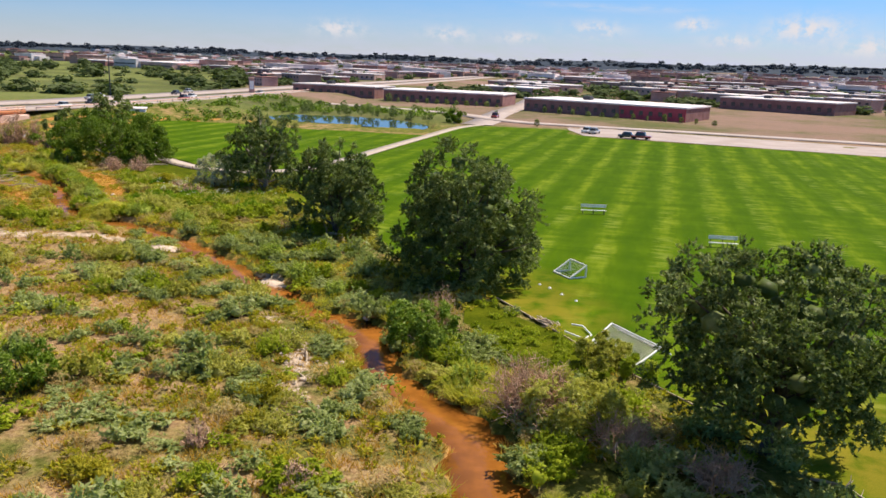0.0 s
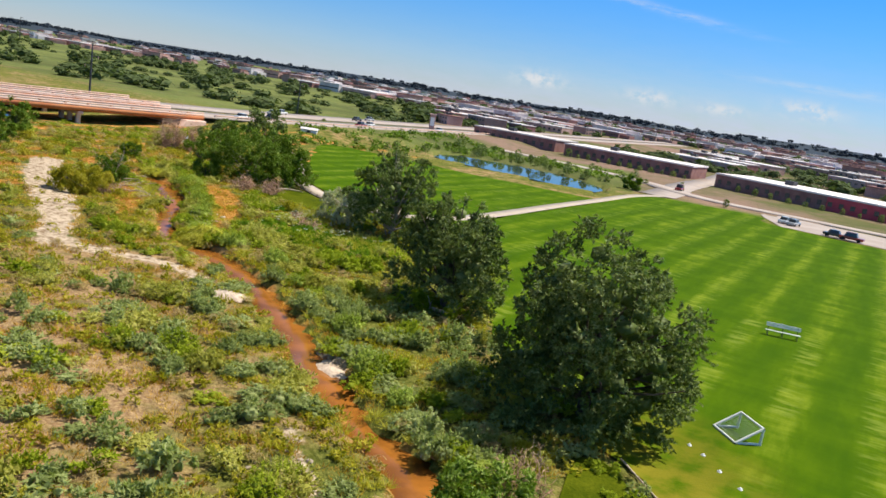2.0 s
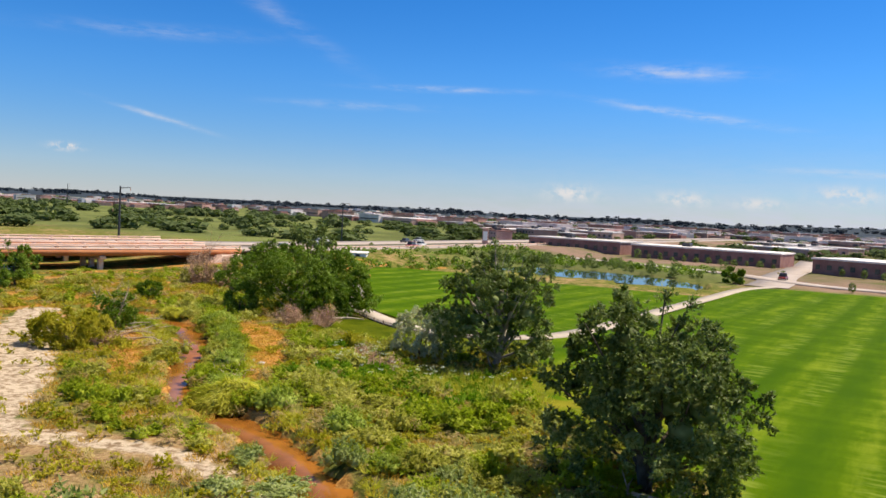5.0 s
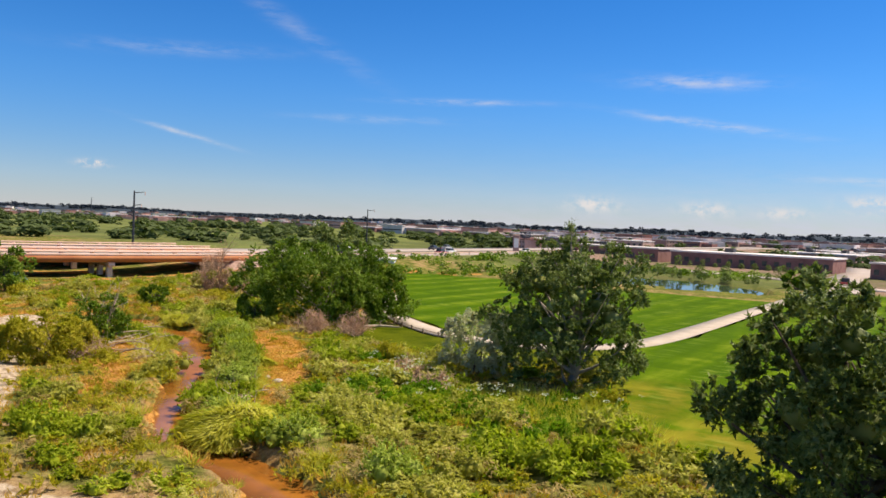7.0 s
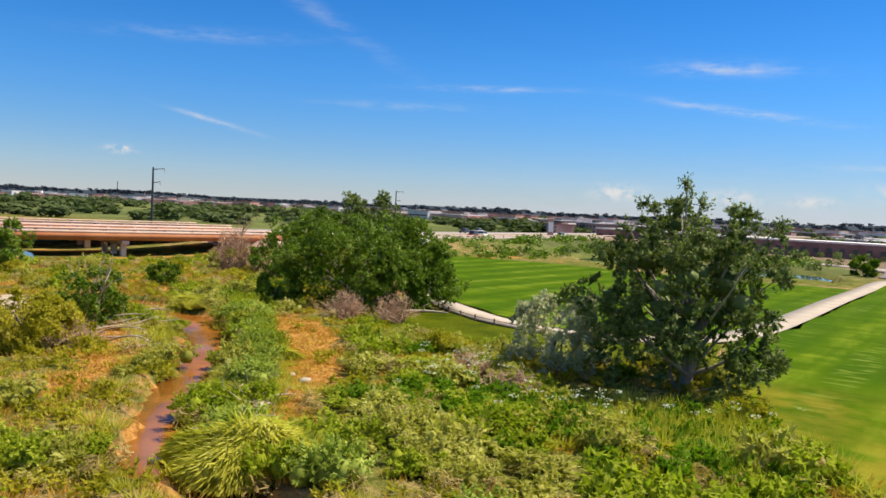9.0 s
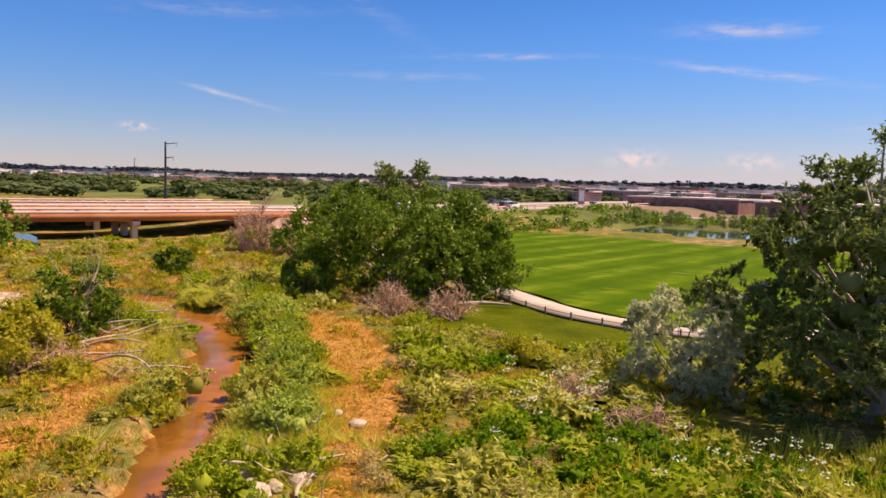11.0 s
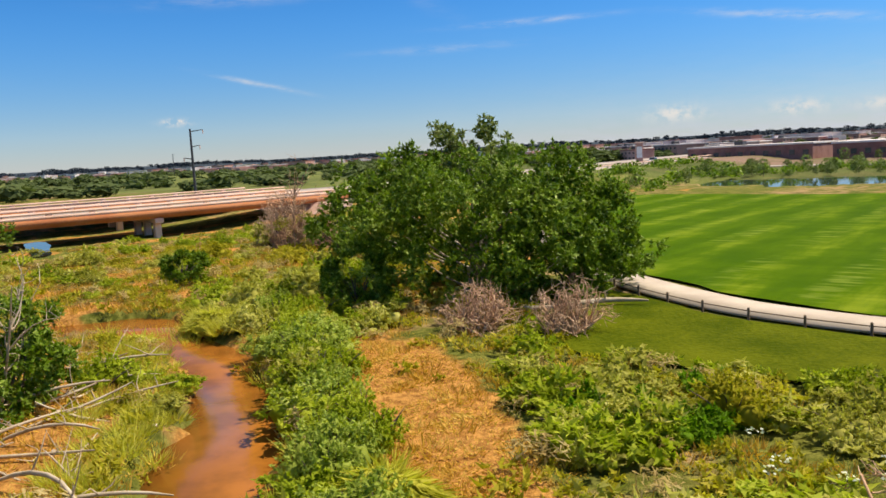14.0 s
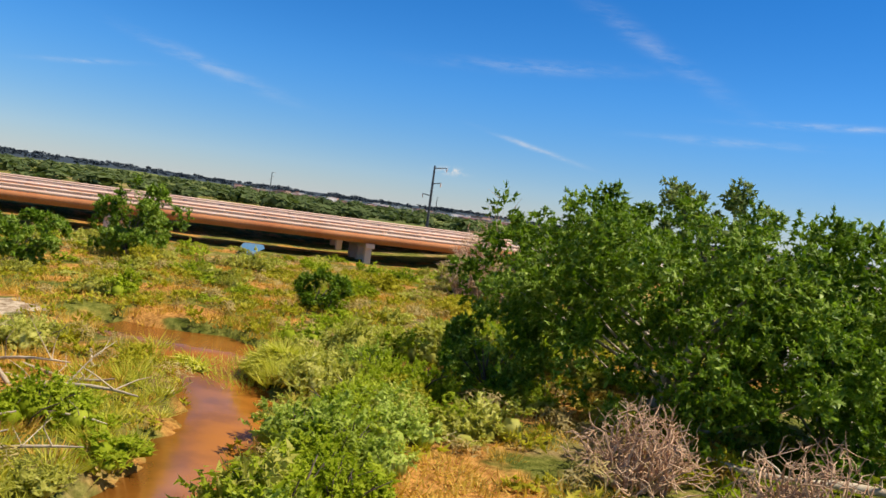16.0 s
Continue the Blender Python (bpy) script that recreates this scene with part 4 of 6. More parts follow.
def place_cars():
    makes = [build_car(PAINTS[0], "white parked car with dark windows"), build_car(PAINTS[1], "silver car on pale asphalt"), build_car(PAINTS[2], "black car on pale asphalt"), build_car(PAINTS[3], "dark red car on pale asphalt", 4.8, 1.75)]
    spots = [(38.5, 207, 60, 0.06), (40, 205, 60, 0.06), (46.5, 195.5, -25, 0.06), (49.5, 194, -25, 0.06), (17.2, 252, 75, 0.09)]
    for i, y in enumerate((205, 222, 238, 246, 262, 270, 285, 300, 318)):
        j = int(np.argmin(np.abs(HW[:, 1] - y)))
        d = unit(HW[j + 1, :2] - HW[j - 1, :2])
        o = (3.2, 7.0, 20.5, 24.5)[i % 4]
        spots.append((HW[j, 0] - d[1] * o, HW[j, 1] + d[0] * o, math.degrees(math.atan2(d[1], d[0])), 1.82 if o < 14 else 2.02))
    for i, (x, y, a, z) in enumerate(spots):
        m = pose(x, y, z, 0, 0, a)
        if i < len(makes):
            makes[i].matrix_basis = m
        else:
            copy_thing(makes[(0, 2, 1, 0, 3)[i % 5]], m)


place_cars()


# ---- trees ----


def build_tree(name, x, y, tall, radius, leaf, seed, label, category="tree", clumps=70, leaves=170, size=0.30, low=0.18, bark=M_BARK, squash=1.0, stems=1, clump_size=0.16, ragged=0.2, limbs=18, cone=0.0, spires=(), skirt=0):
    """Trunk, limbs and a crown of leaf clumps with an uneven outline."""
    r = np.random.default_rng(seed)
    top = holder(name, pose(x, y, float(height(np.array([x]), np.array([y]))[0]) - 0.05))
    centre = np.array([0, 0, tall * (0.5 + low / 2)])
    half = np.array([radius, radius * squash, tall * (0.5 - low / 2)])
    # big lobes first, then leaf clumps over their outer sides
    count = max(6, int(clumps / 7))
    w = ball_points(r, count)
    w[:, 2] = np.linspace(-0.85, 0.80, count) + r.normal(size=count) * 0.08
    flat = np.sqrt(np.clip(1 - w[:, 2] ** 2, 0.03, 1))
    turn = np.arange(count) * 2.4 + r.normal(size=count) * 0.35
    w[:, 0], w[:, 1] = np.cos(turn) * flat, np.sin(turn) * flat
    size_of = r.uniform(0.32, 0.47, count) * (1 - 0.25 * np.clip(w[:, 2], 0, 1))
    reach = (1.0 - size_of) * (1.0 + ragged * r.normal(size=count) * 0.45)
    w[:, :2] *= 1.0 + cone * 0.45 - cone * np.clip(w[:, 2:3] * 0.5 + 0.5, 0, 1)
    lobes = centre + w * half * np.clip(reach, 0.3, 1.0)[:, None]
    pick = np.concatenate([np.arange(count), r.integers(0, count, clumps - count)])
    u = unit(ball_points(r, clumps) + unit(w[pick]) * 0.55 + np.array([0, 0, 0.15]))
    body = min(radius, tall * 0.55)
    spots = lobes[pick] + u * (size_of[pick] * body * r.uniform(0.6, 1.1, clumps))[:, None] * np.array([1.05, 1.05, 0.85])
    spots[:, 2] = np.maximum(spots[:, 2], tall * low * 0.8 + 0.25)
    out_way = unit(u * 0.7 + unit(w[pick]) * 0.5 + np.array([0, 0, 0.45]))
    if skirt:
        a, q = r.uniform(0, 6.28, skirt), r.uniform(0.55, 0.98, skirt)
        low_spots = np.stack([np.cos(a) * q * radius, np.sin(a) * q * radius * squash, tall * r.uniform(0.06, 0.36, skirt)], 1)
        spots = np.concatenate([spots, low_spots])
        out_way = np.concatenate([out_way, unit(np.stack([np.cos(a), np.sin(a), np.full(skirt, 0.35)], 1))])
    out, tips = [], [np.array(q, float) for q in spires]
    n = len(spots)
    k = radius * clump_size * r.uniform(0.6, 1.25, n)
    per = 14
    way = unit(np.repeat(out_way, per, 0) * 0.45 + unit(r.normal(size=(n * per, 3))))
    root = np.repeat(spots, per, 0) + way * np.repeat(k, per)[:, None] * 0.35
    end = root + way * (np.repeat(k, per) * r.uniform(0.4, 0.8, n * per))[:, None]
    end[:, 2] = np.maximum(end[:, 2], 0.1)
    out.append(shoots(r, root, end, max(4, leaves // per), size, size * 0.6, way, 0.04))
    for tip in tips:
        # a bare leader with a round tuft of leaves at its head
        way = unit(r.normal(size=(26, 3)) + np.array([0, 0, 0.3]))
        head = tip + np.array([0, 0, -0.35])
        out.append(shoots(r, np.repeat(head[None], 26, 0), head + way * r.uniform(0.35, 0.75, 26)[:, None], 8, size * 0.9, size * 0.5, way))
        stalk = head - np.array([tip[0] * 0.35, tip[1] * 0.35, tall * 0.28]) * r.uniform(0.15, 1.0, (14, 1))
        out.append(shoots(r, stalk, stalk + unit(r.normal(size=(14, 3)) + np.array([0, 0, 0.8])) * 0.5, 6, size * 0.9, size * 0.5, np.tile(np.array([0, 0, 1.0]), (14, 1))))
    for c, q in zip(lobes, size_of):
        if leaf == L_ELM and c[2] > tall * low + 0.3:
            out.append(lump(r, c * np.array([0.85, 0.85, 1.0]), np.array([1.0, 1.0, 0.8]) * q * body * 0.34))
    v, f = join(out)
    part_mesh("crown", mesh_from("crown", v, f, leaf), top)
    for s in range(stems):
        base = np.array([r.normal() * 0.5, r.normal() * 0.5, -0.3]) * (stems > 1)
        head = centre * np.array([1, 1, 0.95 if stems > 1 else 1.15]) + r.normal(size=3) * radius * (0.2 if stems > 1 else 0.06) * np.array([1, 1, 0.3])
        line = bent(r, base + np.array([0, 0, -0.2]), head, 0.08, 7)
        thick = radius * 0.055 / math.sqrt(stems)
        trunk = part_mesh("trunk", mesh_from("trunk", *tube(line, np.linspace(thick * 1.25, thick * 0.35, 7), 8), bark, True), top)
        for c in spots[r.permutation(clumps)[: limbs // stems]]:
            t = np.clip((c[2] / tall) * 0.8, 0.15, 0.85)
            at = line[int(t * 6)]
            part_mesh("limb", mesh_from("limb", *tube(bent(r, at, c, 0.12, 5), np.linspace(thick * 0.45, thick * 0.08, 5), 5), bark, True), trunk)
        if s == 0:
            for tip in tips:
                part_mesh("limb", mesh_from("limb", *tube(bent(r, line[3], tip, 0.06, 6), np.linspace(thick * 0.45, thick * 0.1, 6), 5), bark, True), trunk)
    return tagged(top, label, category)


build_tree("elm_tree", 15.4, 32.8, 10.6, 5.2, L_ELM, 1, "dense dark green elm tree at the field's edge", clumps=330, leaves=240, clump_size=0.135, size=0.19, low=0.06, limbs=40, ragged=0.4)
build_tree("elm_tree", 2.2, 60.4, 10.6, 5.9, L_ELM, 2, "wide dark green elm tree shading the grass", clumps=350, leaves=240, clump_size=0.135, size=0.2, low=0.02, cone=0.4, limbs=40, ragged=0.5, skirt=60)
build_tree("elm_tree", -10.0, 76.5, 9.3, 4.9, L_ELM, 3, "dark green elm tree with ragged top beside the lawn", clumps=250, leaves=230, clump_size=0.135, size=0.2, low=0.03, ragged=0.6, cone=0.35, limbs=34, skirt=50,
           spires=((-1.6, 0.4, 8.3), (0.3, -0.3, 9.4), (1.5, 0.8, 8.9), (2.9, -0.6, 7.6)))
build_tree("elm_tree", -22.8, 101.2, 9.6, 4.7, L_ELM, 4, "tall open-topped elm tree above the scrub", clumps=240, leaves=230, clump_size=0.13, size=0.19, low=0.02, ragged=0.6, cone=0.2, limbs=40, bark=M_PALEBARK, skirt=50,
           spires=((-2.3, 0, 9.5), (-0.3, -0.6, 10.5), (0.4, 0.5, 9.6), (1.9, 0.4, 9.4), (4.1, 0, 8.7), (-3.2, 0.5, 8.2), (2.9, -0.8, 8.6)))
build_tree("russian_olive", -29.2, 102.2, 4.7, 2.6, L_OLIVE, 5, "silvery grey-green olive shrub beside the elm", "shrub", clumps=120, leaves=150, size=0.17, low=0.02, stems=3, ragged=0.4, skirt=25)
build_tree("cottonwood_tree", -51.2, 121.2, 8.1, 8.2, L_COTTON, 6, "broad bright green cottonwood with many stems", clumps=420, leaves=210, size=0.19, low=0.10, stems=6, bark=M_PALEBARK, squash=0.8, clump_size=0.095, ragged=0.5, skirt=55)
build_tree("cottonwood_tree", -46.0, 123.0, 6.5, 4.4, L_COTTON, 7, "low green cottonwood spreading over the footpath", clumps=170, leaves=210, size=0.19, low=0.0, stems=3, bark=M_PALEBARK, ragged=0.4, skirt=30)
build_tree("cottonwood_sapling", -55.6, 117.2, 3.2, 2.0, L_COTTON, 24, "low dark green sapling at the foot of the cottonwood", "tree", clumps=70, leaves=140, size=0.17, low=0.0, stems=3, skirt=20)
build_tree("cottonwood_tree", -57.6, 137.8, 10.9, 3.4, L_ELM, 8, "dark tree rising behind the broad cottonwood", clumps=130, leaves=108, size=0.28, low=0.1, ragged=0.4)
build_tree("cottonwood_tree", -66.0, 138.0, 7.2, 3.0, L_ELM, 9, "smaller dark cottonwood behind the scrub", clumps=90, leaves=108, size=0.28, low=0.08, ragged=0.5)
build_tree("green_tree", -92.5, 121.5, 5.2, 2.8, L_COTTON, 10, "bushy young green tree near the highway bridge", clumps=120, leaves=117, size=0.24, low=0.03, stems=4, ragged=0.5, spires=((-0.6, 0.2, 5.8), (1.4, 0.3, 5.2), (-1.8, -0.4, 4.9)), skirt=25)
build_tree("green_tree", -86.0, 112.0, 3.4, 2.2, L_COTTON, 11, "low green sapling clump on dry ground", clumps=70, leaves=108, size=0.24, low=0.03, stems=3, ragged=0.4)
build_tree("round_bush", -71.2, 122.0, 2.3, 1.9, L_COTTON, 12, "round dark green bush in the meadow", "shrub", clumps=70, leaves=108, size=0.18, low=0.02, stems=3)
build_tree("willow_bush", -56.5, 92.5, 3.0, 4.0, L_WEED, 13, "broad olive-green willow bush beside the creek", "shrub", clumps=220, leaves=117, size=0.17, low=0.0, stems=4, clump_size=0.13, skirt=50)
build_tree("willow_bush", -58.0, 99.0, 4.0, 2.4, L_COTTON, 14, "green bush with dead bare stems showing", "shrub", clumps=100, leaves=108, size=0.18, low=0.02, stems=4, ragged=0.4, skirt=15)
build_tree("willow_bush", -0.8, 45.2, 3.0, 2.4, L_COTTON, 15, "rounded green bush on the creek bank", "shrub", clumps=130, leaves=108, size=0.16, low=0.0, stems=4, skirt=20)
build_tree("willow_bush", -21.5, 37.5, 2.6, 2.2, L_COTTON, 16, "dark green bush in dry scrub", "shrub", clumps=100, leaves=108, size=0.16, low=0.0, stems=3)
build_tree("willow_bush", 6.8, 35.0, 2.6, 3.0, L_WILLOW, 17, "tangled grey-green bush over the creek", "shrub", clumps=150, leaves=108, size=0.16, low=0.0, stems=4)
build_tree("willow_bush", 10.6, 44.0, 1.7, 1.5, L_WILLOW, 21, "grey-green bush growing through the tipped goal", "shrub", clumps=60, leaves=108, size=0.15, low=0.02, stems=3)
build_tree("willow_bush", 9.6, 42.6, 1.8, 1.8, L_WILLOW, 22, "grey-green bush beside the tipped goal", "shrub", clumps=70, leaves=108, size=0.15, low=0.02, stems=3)
build_tree("willow_bush", 11.6, 41.2, 1.5, 1.4, L_SHRUB, 23, "green bush beside the tipped goal", "shrub", clumps=60, leaves=108, size=0.15, low=0.02, stems=3)
build_tree("pond_bush", 3.6, 226.0, 3.6, 3.2, L_COTTON, 18, "bright green bush on the pond's bank", "shrub", clumps=51, leaves=90, size=0.5, low=0.02, stems=3)


def dead_brush(name, x, y, radius, tall, n, seed, label, mat=M_DEAD, thick=0.034):
    """A tangle of bare arching twigs."""
    r = np.random.default_rng(seed)
    out, fine = [], []
    for i in range(n):
        a, q = r.uniform(0, 6.28), radius * 0.5 * math.sqrt(r.uniform(0, 1))
        base = np.array([math.cos(a) * q, math.sin(a) * q, 0])
        b = a + r.normal() * 0.7
        reach = radius * r.uniform(0.15, 1.05)
        end = np.array([math.cos(b) * reach, math.sin(b) * reach, tall * r.uniform(0.15, 1.0) * (1.1 - 0.7 * (reach / radius) ** 2)])
        line = bent(r, base, end, 0.3, 5)
        line[:, 2] += tall * 0.35 * np.sin(np.linspace(0, 2.6, 5)) * r.uniform(0.2, 1.0)
        line[:, 2] = np.maximum(line[:, 2], 0.02)
        k = thick * r.uniform(0.6, 1.5)
        out.append(tube(line, np.linspace(k, k * 0.25, 5), 3))
        for t in (1, 2, 3, 3, 4, 4):
            tip = line[t] + unit((end - base) * 0.5 + r.normal(size=3) * 1.3) * r.uniform(0.3, 0.8) * radius * 0.4
            tip[2] = max(tip[2], 0.05)
            fine.append(tube(bent(r, line[t], tip, 0.2, 3), np.linspace(k * 0.5, k * 0.15, 3), 3))
    ob = holder(name, pose(x, y, float(height(np.array([x]), np.array([y]))[0])))
    part_mesh("stem_tangle", mesh_from("stem_tangle", *join(out), mat), ob, kind="stuff")
    part_mesh("twig_tangle", mesh_from("twig_tangle", *join(fine), mat), ob, kind="stuff")
    return tagged(ob, label, "dead brush")


for i, (x, y, q, h, n, text) in enumerate((
        (-47.4, 112.9, 1.7, 1.7, 120, "pinkish grey dead brush below the cottonwood"), (-43.6, 113.2, 1.7, 1.9, 120, "pinkish grey dead brush below the cottonwood"),
        (4.9, 36.0, 2.5, 2.6, 230, "grey leafless thicket over the creek bank"), (8.8, 32.6, 2.0, 1.6, 120, "grey leafless thicket below the elm"), (12.2, 29.6, 1.6, 1.5, 120, "purplish grey dead twigs below the elm"),
        (-76.5, 140.6, 2.8, 4.4, 150, "straw-coloured dead thicket near the bridge"), (-72.6, 140.8, 2.2, 3.4, 100, "straw-coloured dead thicket near the bridge"),
        (0.2, 47.8, 1.6, 2.6, 80, "bare grey twigs rising from a bush"), (-10.4, 32.0, 0.9, 1.0, 60, "grey dead twigs in dry scrub"), (-5.4, 28.6, 0.9, 0.9, 60, "bleached dead twigs in dry scrub"),
        (-33.0, 98.6, 1.6, 1.2, 60, "dry brown twigs in green scrub"), (-30.0, 95.5, 1.6, 1.1, 70, "dry brown twigs in green scrub"), (-53.6, 93.4, 1.6, 1.1, 90, "purplish dead twigs under the willow bush"))):
    dead_brush("dead_brush", x, y, q, h, n, 50 + i, text)


def dead_tree(x, y, tall, seed, label, mat=M_DRIFT, lean=0.2, branches=16, thick=0.09):
    r = np.random.default_rng(seed)
    top = np.array([r.normal() * lean * tall * 0.4, r.normal() * lean * tall * 0.4, tall])
    line = bent(r, (0, 0, -0.2), top, 0.08, 8)
    out = [tube(line, np.linspace(thick, thick * 0.2, 8), 6)]
    for i in range(branches):
        at = line[r.integers(2, 7)]
        end = at + np.array([r.normal(), r.normal(), abs(r.normal()) * 1.4 + 0.3]) * tall * 0.16
        twig = bent(r, at, end, 0.2, 5)
        out.append(tube(twig, np.linspace(thick * 0.45, thick * 0.1, 5), 4))
        for j in range(4):
            q = twig[r.integers(1, 5)]
            out.append(tube(bent(r, q, q + np.array([r.normal(), r.normal(), abs(r.normal()) + 0.2]) * tall * 0.08, 0.2, 3), np.linspace(thick * 0.2, thick * 0.06, 3), 3))
    v, f = join(out)
    ob = new("dead_tree", mesh_from("dead_tree", v, f, mat))
    ob.location = (x, y, float(height(np.array([x]), np.array([y]))[0]))
    return tagged(ob, label, "dead tree")


for i, (x, y, h) in enumerate(((-77.5, 141.5, 5.0), (-75.5, 140.2, 5.6), (-74.0, 142.5, 4.6), (-79.5, 143, 4.2), (-72.0, 141.0, 4.4))):
    dead_tree(x, y, h, 80 + i, "bare straw-coloured dead tree near the bridge", M_DEAD, 0.25, 26, 0.10)
for i, (x, y, h) in enumerate(((-57.6, 98.4, 4.4), (-59.0, 100.0, 4.0), (-60.4, 103.0, 3.4))):
    dead_tree(x, y, h, 90 + i, "bleached bare stems leaning out of a bush", M_DRIFT, 0.7, 8, 0.07)
for i, (x, y, h, q, text) in enumerate(((-73.5, 143.0, 3.2, 3.2, "brown-green thicket around bare trees"), (-77.5, 141.0, 2.6, 3.0, "brown-green thicket around bare trees"), (-66.5, 134, 3.4, 3.4, "green thicket behind the cottonwood"))):
    build_tree("thicket", x, y, h, q, L_WILLOW if i < 2 else L_COTTON, 120 + i, text, "shrub", clumps=30, leaves=90, size=0.35, low=0.02, stems=3)


def log(x, y, z, turn, tilt, long, thick, seed, label, mat=M_DRIFT, name="driftwood_log"):
    r = np.random.default_rng(seed)
    line = bent(r, (-long / 2, 0, 0), (long / 2, 0, 0), 0.09, 7)
    out = [tube(line, thick * np.array([0.7, 1.0, 1.0, 0.95, 0.85, 0.7, 0.35]), 7)]
    for i in range(3):
        q = line[r.integers(2, 6)]
        out.append(tube(bent(r, q, q + np.array([r.normal() * 0.4, r.normal() * 0.5, abs(r.normal()) * 0.5]), 0.2, 3), np.linspace(thick * 0.45, thick * 0.12, 3), 4))
    v, f = join(out)
    ob = new(name, mesh_from(name, v, f, mat, True))
    ob.matrix_basis = pose(x, y, float(height(np.array([x]), np.array([y]))[0]) + z, 0, tilt, turn)
    return tagged(ob, label, "log", "driftwood by the creek")


for i, (x, y, a, t, l, k) in enumerate(((-57.6, 100.0, 60, -8, 4.0, 0.09), (-59.4, 102.0, 40, -6, 4.5, 0.10), (-60.6, 104.4, 20, -4, 3.5, 0.09), (-55.6, 97.6, 75, -5, 3.6, 0.08), (-54.2, 97.4, 20, -7, 3.2, 0.09), (-50.6, 94.2, -15, -4, 4.4, 0.10),
                                        (-49.2, 94.6, 25, -3, 3.4, 0.09), (-48.6, 95.4, -30, -6, 2.6, 0.08), (-52.0, 95.6, 5, -5, 3.0, 0.08), (-62.5, 106.0, -20, -3, 3.2, 0.10), (-38.9, 87.7, -10, -4, 2.8, 0.10), (-57.8, 101.2, 110, -10, 3.0, 0.08), (-62.5, 104.0, 30, -9, 3.0, 0.08))):
    log(x, y, 0.2, a, t, l, k * 0.6, 200 + i, "bleached grey driftwood log on the creek bank")
r_log = np.random.default_rng(77)
for i in range(18):
    t = r_log.uniform()
    x, y = -62 + 13 * t + r_log.normal() * 1.3, 104.5 - 9.5 * t + r_log.normal() * 1.5
    if far_from(CREEK_LINE, np.array([x]), np.array([y]))[0][0] > 3.2:
        log(x, y, 0.25, r_log.uniform(0, 360), -r_log.uniform(2, 16), r_log.uniform(1.0, 2.8), r_log.uniform(0.025, 0.05), 300 + i, "thin bleached branch in the driftwood tangle", name="driftwood_branch")
for i, (x, y, a, t, l, k) in enumerate(((-38.2, 88.2, 60, -3, 2.2, 0.10), (-39.6, 87.4, -5, -3, 2.8, 0.12), (-38.9, 88.9, 75, -5, 1.8, 0.09), (-37.6, 87.0, 100, -2, 1.6, 0.11), (-37.2, 85.9, 40, -2, 1.7, 0.10), (-40.8, 90.4, 110, -4, 2.0, 0.08), (-40.2, 91.6, 95, -3, 1.8, 0.08),
                                        (-56.8, 99.2, 35, -14, 4.6, 0.09), (-55.4, 99.0, 60, -12, 4.2, 0.08), (-58.2, 103.4, 25, -10, 4.4, 0.09), (-53.2, 96.2, 10, -6, 3.8, 0.09), (-60.0, 100.4, 80, -18, 4.0, 0.08), (-54.6, 100.6, 50, -9, 3.4, 0.07))):
    log(x, y, 0.3, a, t, l, k * 0.6, 260 + i, "bleached pale driftwood branch lying on the bank")
for i, (x, y, a, l) in enumerate(((-8.4, 44.6, 95, 1.8), (-7.6, 43.0, 110, 2.0), (-8.0, 41.2, 80, 1.6), (-7.0, 39.6, 120, 1.5), (-8.2, 38.4, 60, 1.3), (-7.2, 36.6, 100, 1.7), (-6.6, 43.6, 20, 1.2))):
    log(x, y, 0.08, a, -3, l, 0.07, 290 + i, "pale sun-bleached branch in the dry wash")
log(-10.2, 74.4, 0.45, -25, -3, 3.2, 0.16, 230, "pale fallen log under the elm")
log(-43.0, 118.1, 0.35, 25, 0, 3.6, 0.13, 231, "pale bleached log lying on the grass", name="fallen_log")
log(-46.4, 116.6, 0.35, 18, 0, 3.4, 0.12, 232, "pale bleached log lying on the grass", name="fallen_log")
log(17.2, 29.5, 0.2, -50, 0, 2.4, 0.08, 233, "pale stick on yellow grass", name="fallen_log")


def stone(x, y, size, r, label, sink=0.3):
    bm = bmesh.new()
    bmesh.ops.create_icosphere(bm, subdivisions=2, radius=1)
    for v in bm.verts:
        k = 1 + 0.25 * noise.noise(v.co * 1.3 + Vector((x, y, 0)))
        v.co = Vector((v.co.x * k * size, v.co.y * k * size * r.uniform(0.72, 0.76), v.co.z * k * size * 0.5))
    me = bpy.data.meshes.new("stone")
    bm.to_mesh(me)
    bm.free()
    me.materials.append(M_ROCK)
    ob = new("stone", me)
    ob.matrix_basis = pose(x, y, float(height(np.array([x]), np.array([y]))[0]) + size * sink, r.uniform(-10, 10), r.uniform(-10, 10), r.uniform(0, 360))
    return tagged(ob, label, "stone", "stones along the creek")


r_stone = np.random.default_rng(31)
for x, y, n, gap, big in ((-41.2, 91.6, 22, 1.6, 0.30), (-37.2, 85.6, 16, 1.4, 0.22), (-58.9, 107.9, 12, 1.5, 0.22), (-4.4, 51.2, 8, 0.9, 0.35), (-24.6, 67.6, 14, 1.6, 0.3), (-7.8, 42, 26, 1.8, 0.17), (-7.5, 37, 30, 1.8, 0.18), (-9.0, 46, 14, 1.6, 0.15), (-39, 87.8, 12, 1.1, 0.36), (-52.9, 98.6, 5, 1.3, 0.14)):
    for i in range(n):
        stone(x + r_stone.normal() * gap * 0.5, y + r_stone.normal() * gap * 0.6, big * r_stone.uniform(0.5, 1.3), r_stone, "pale weathered river stone", 0.3 if y < 105 or i % 2 else 0.9)

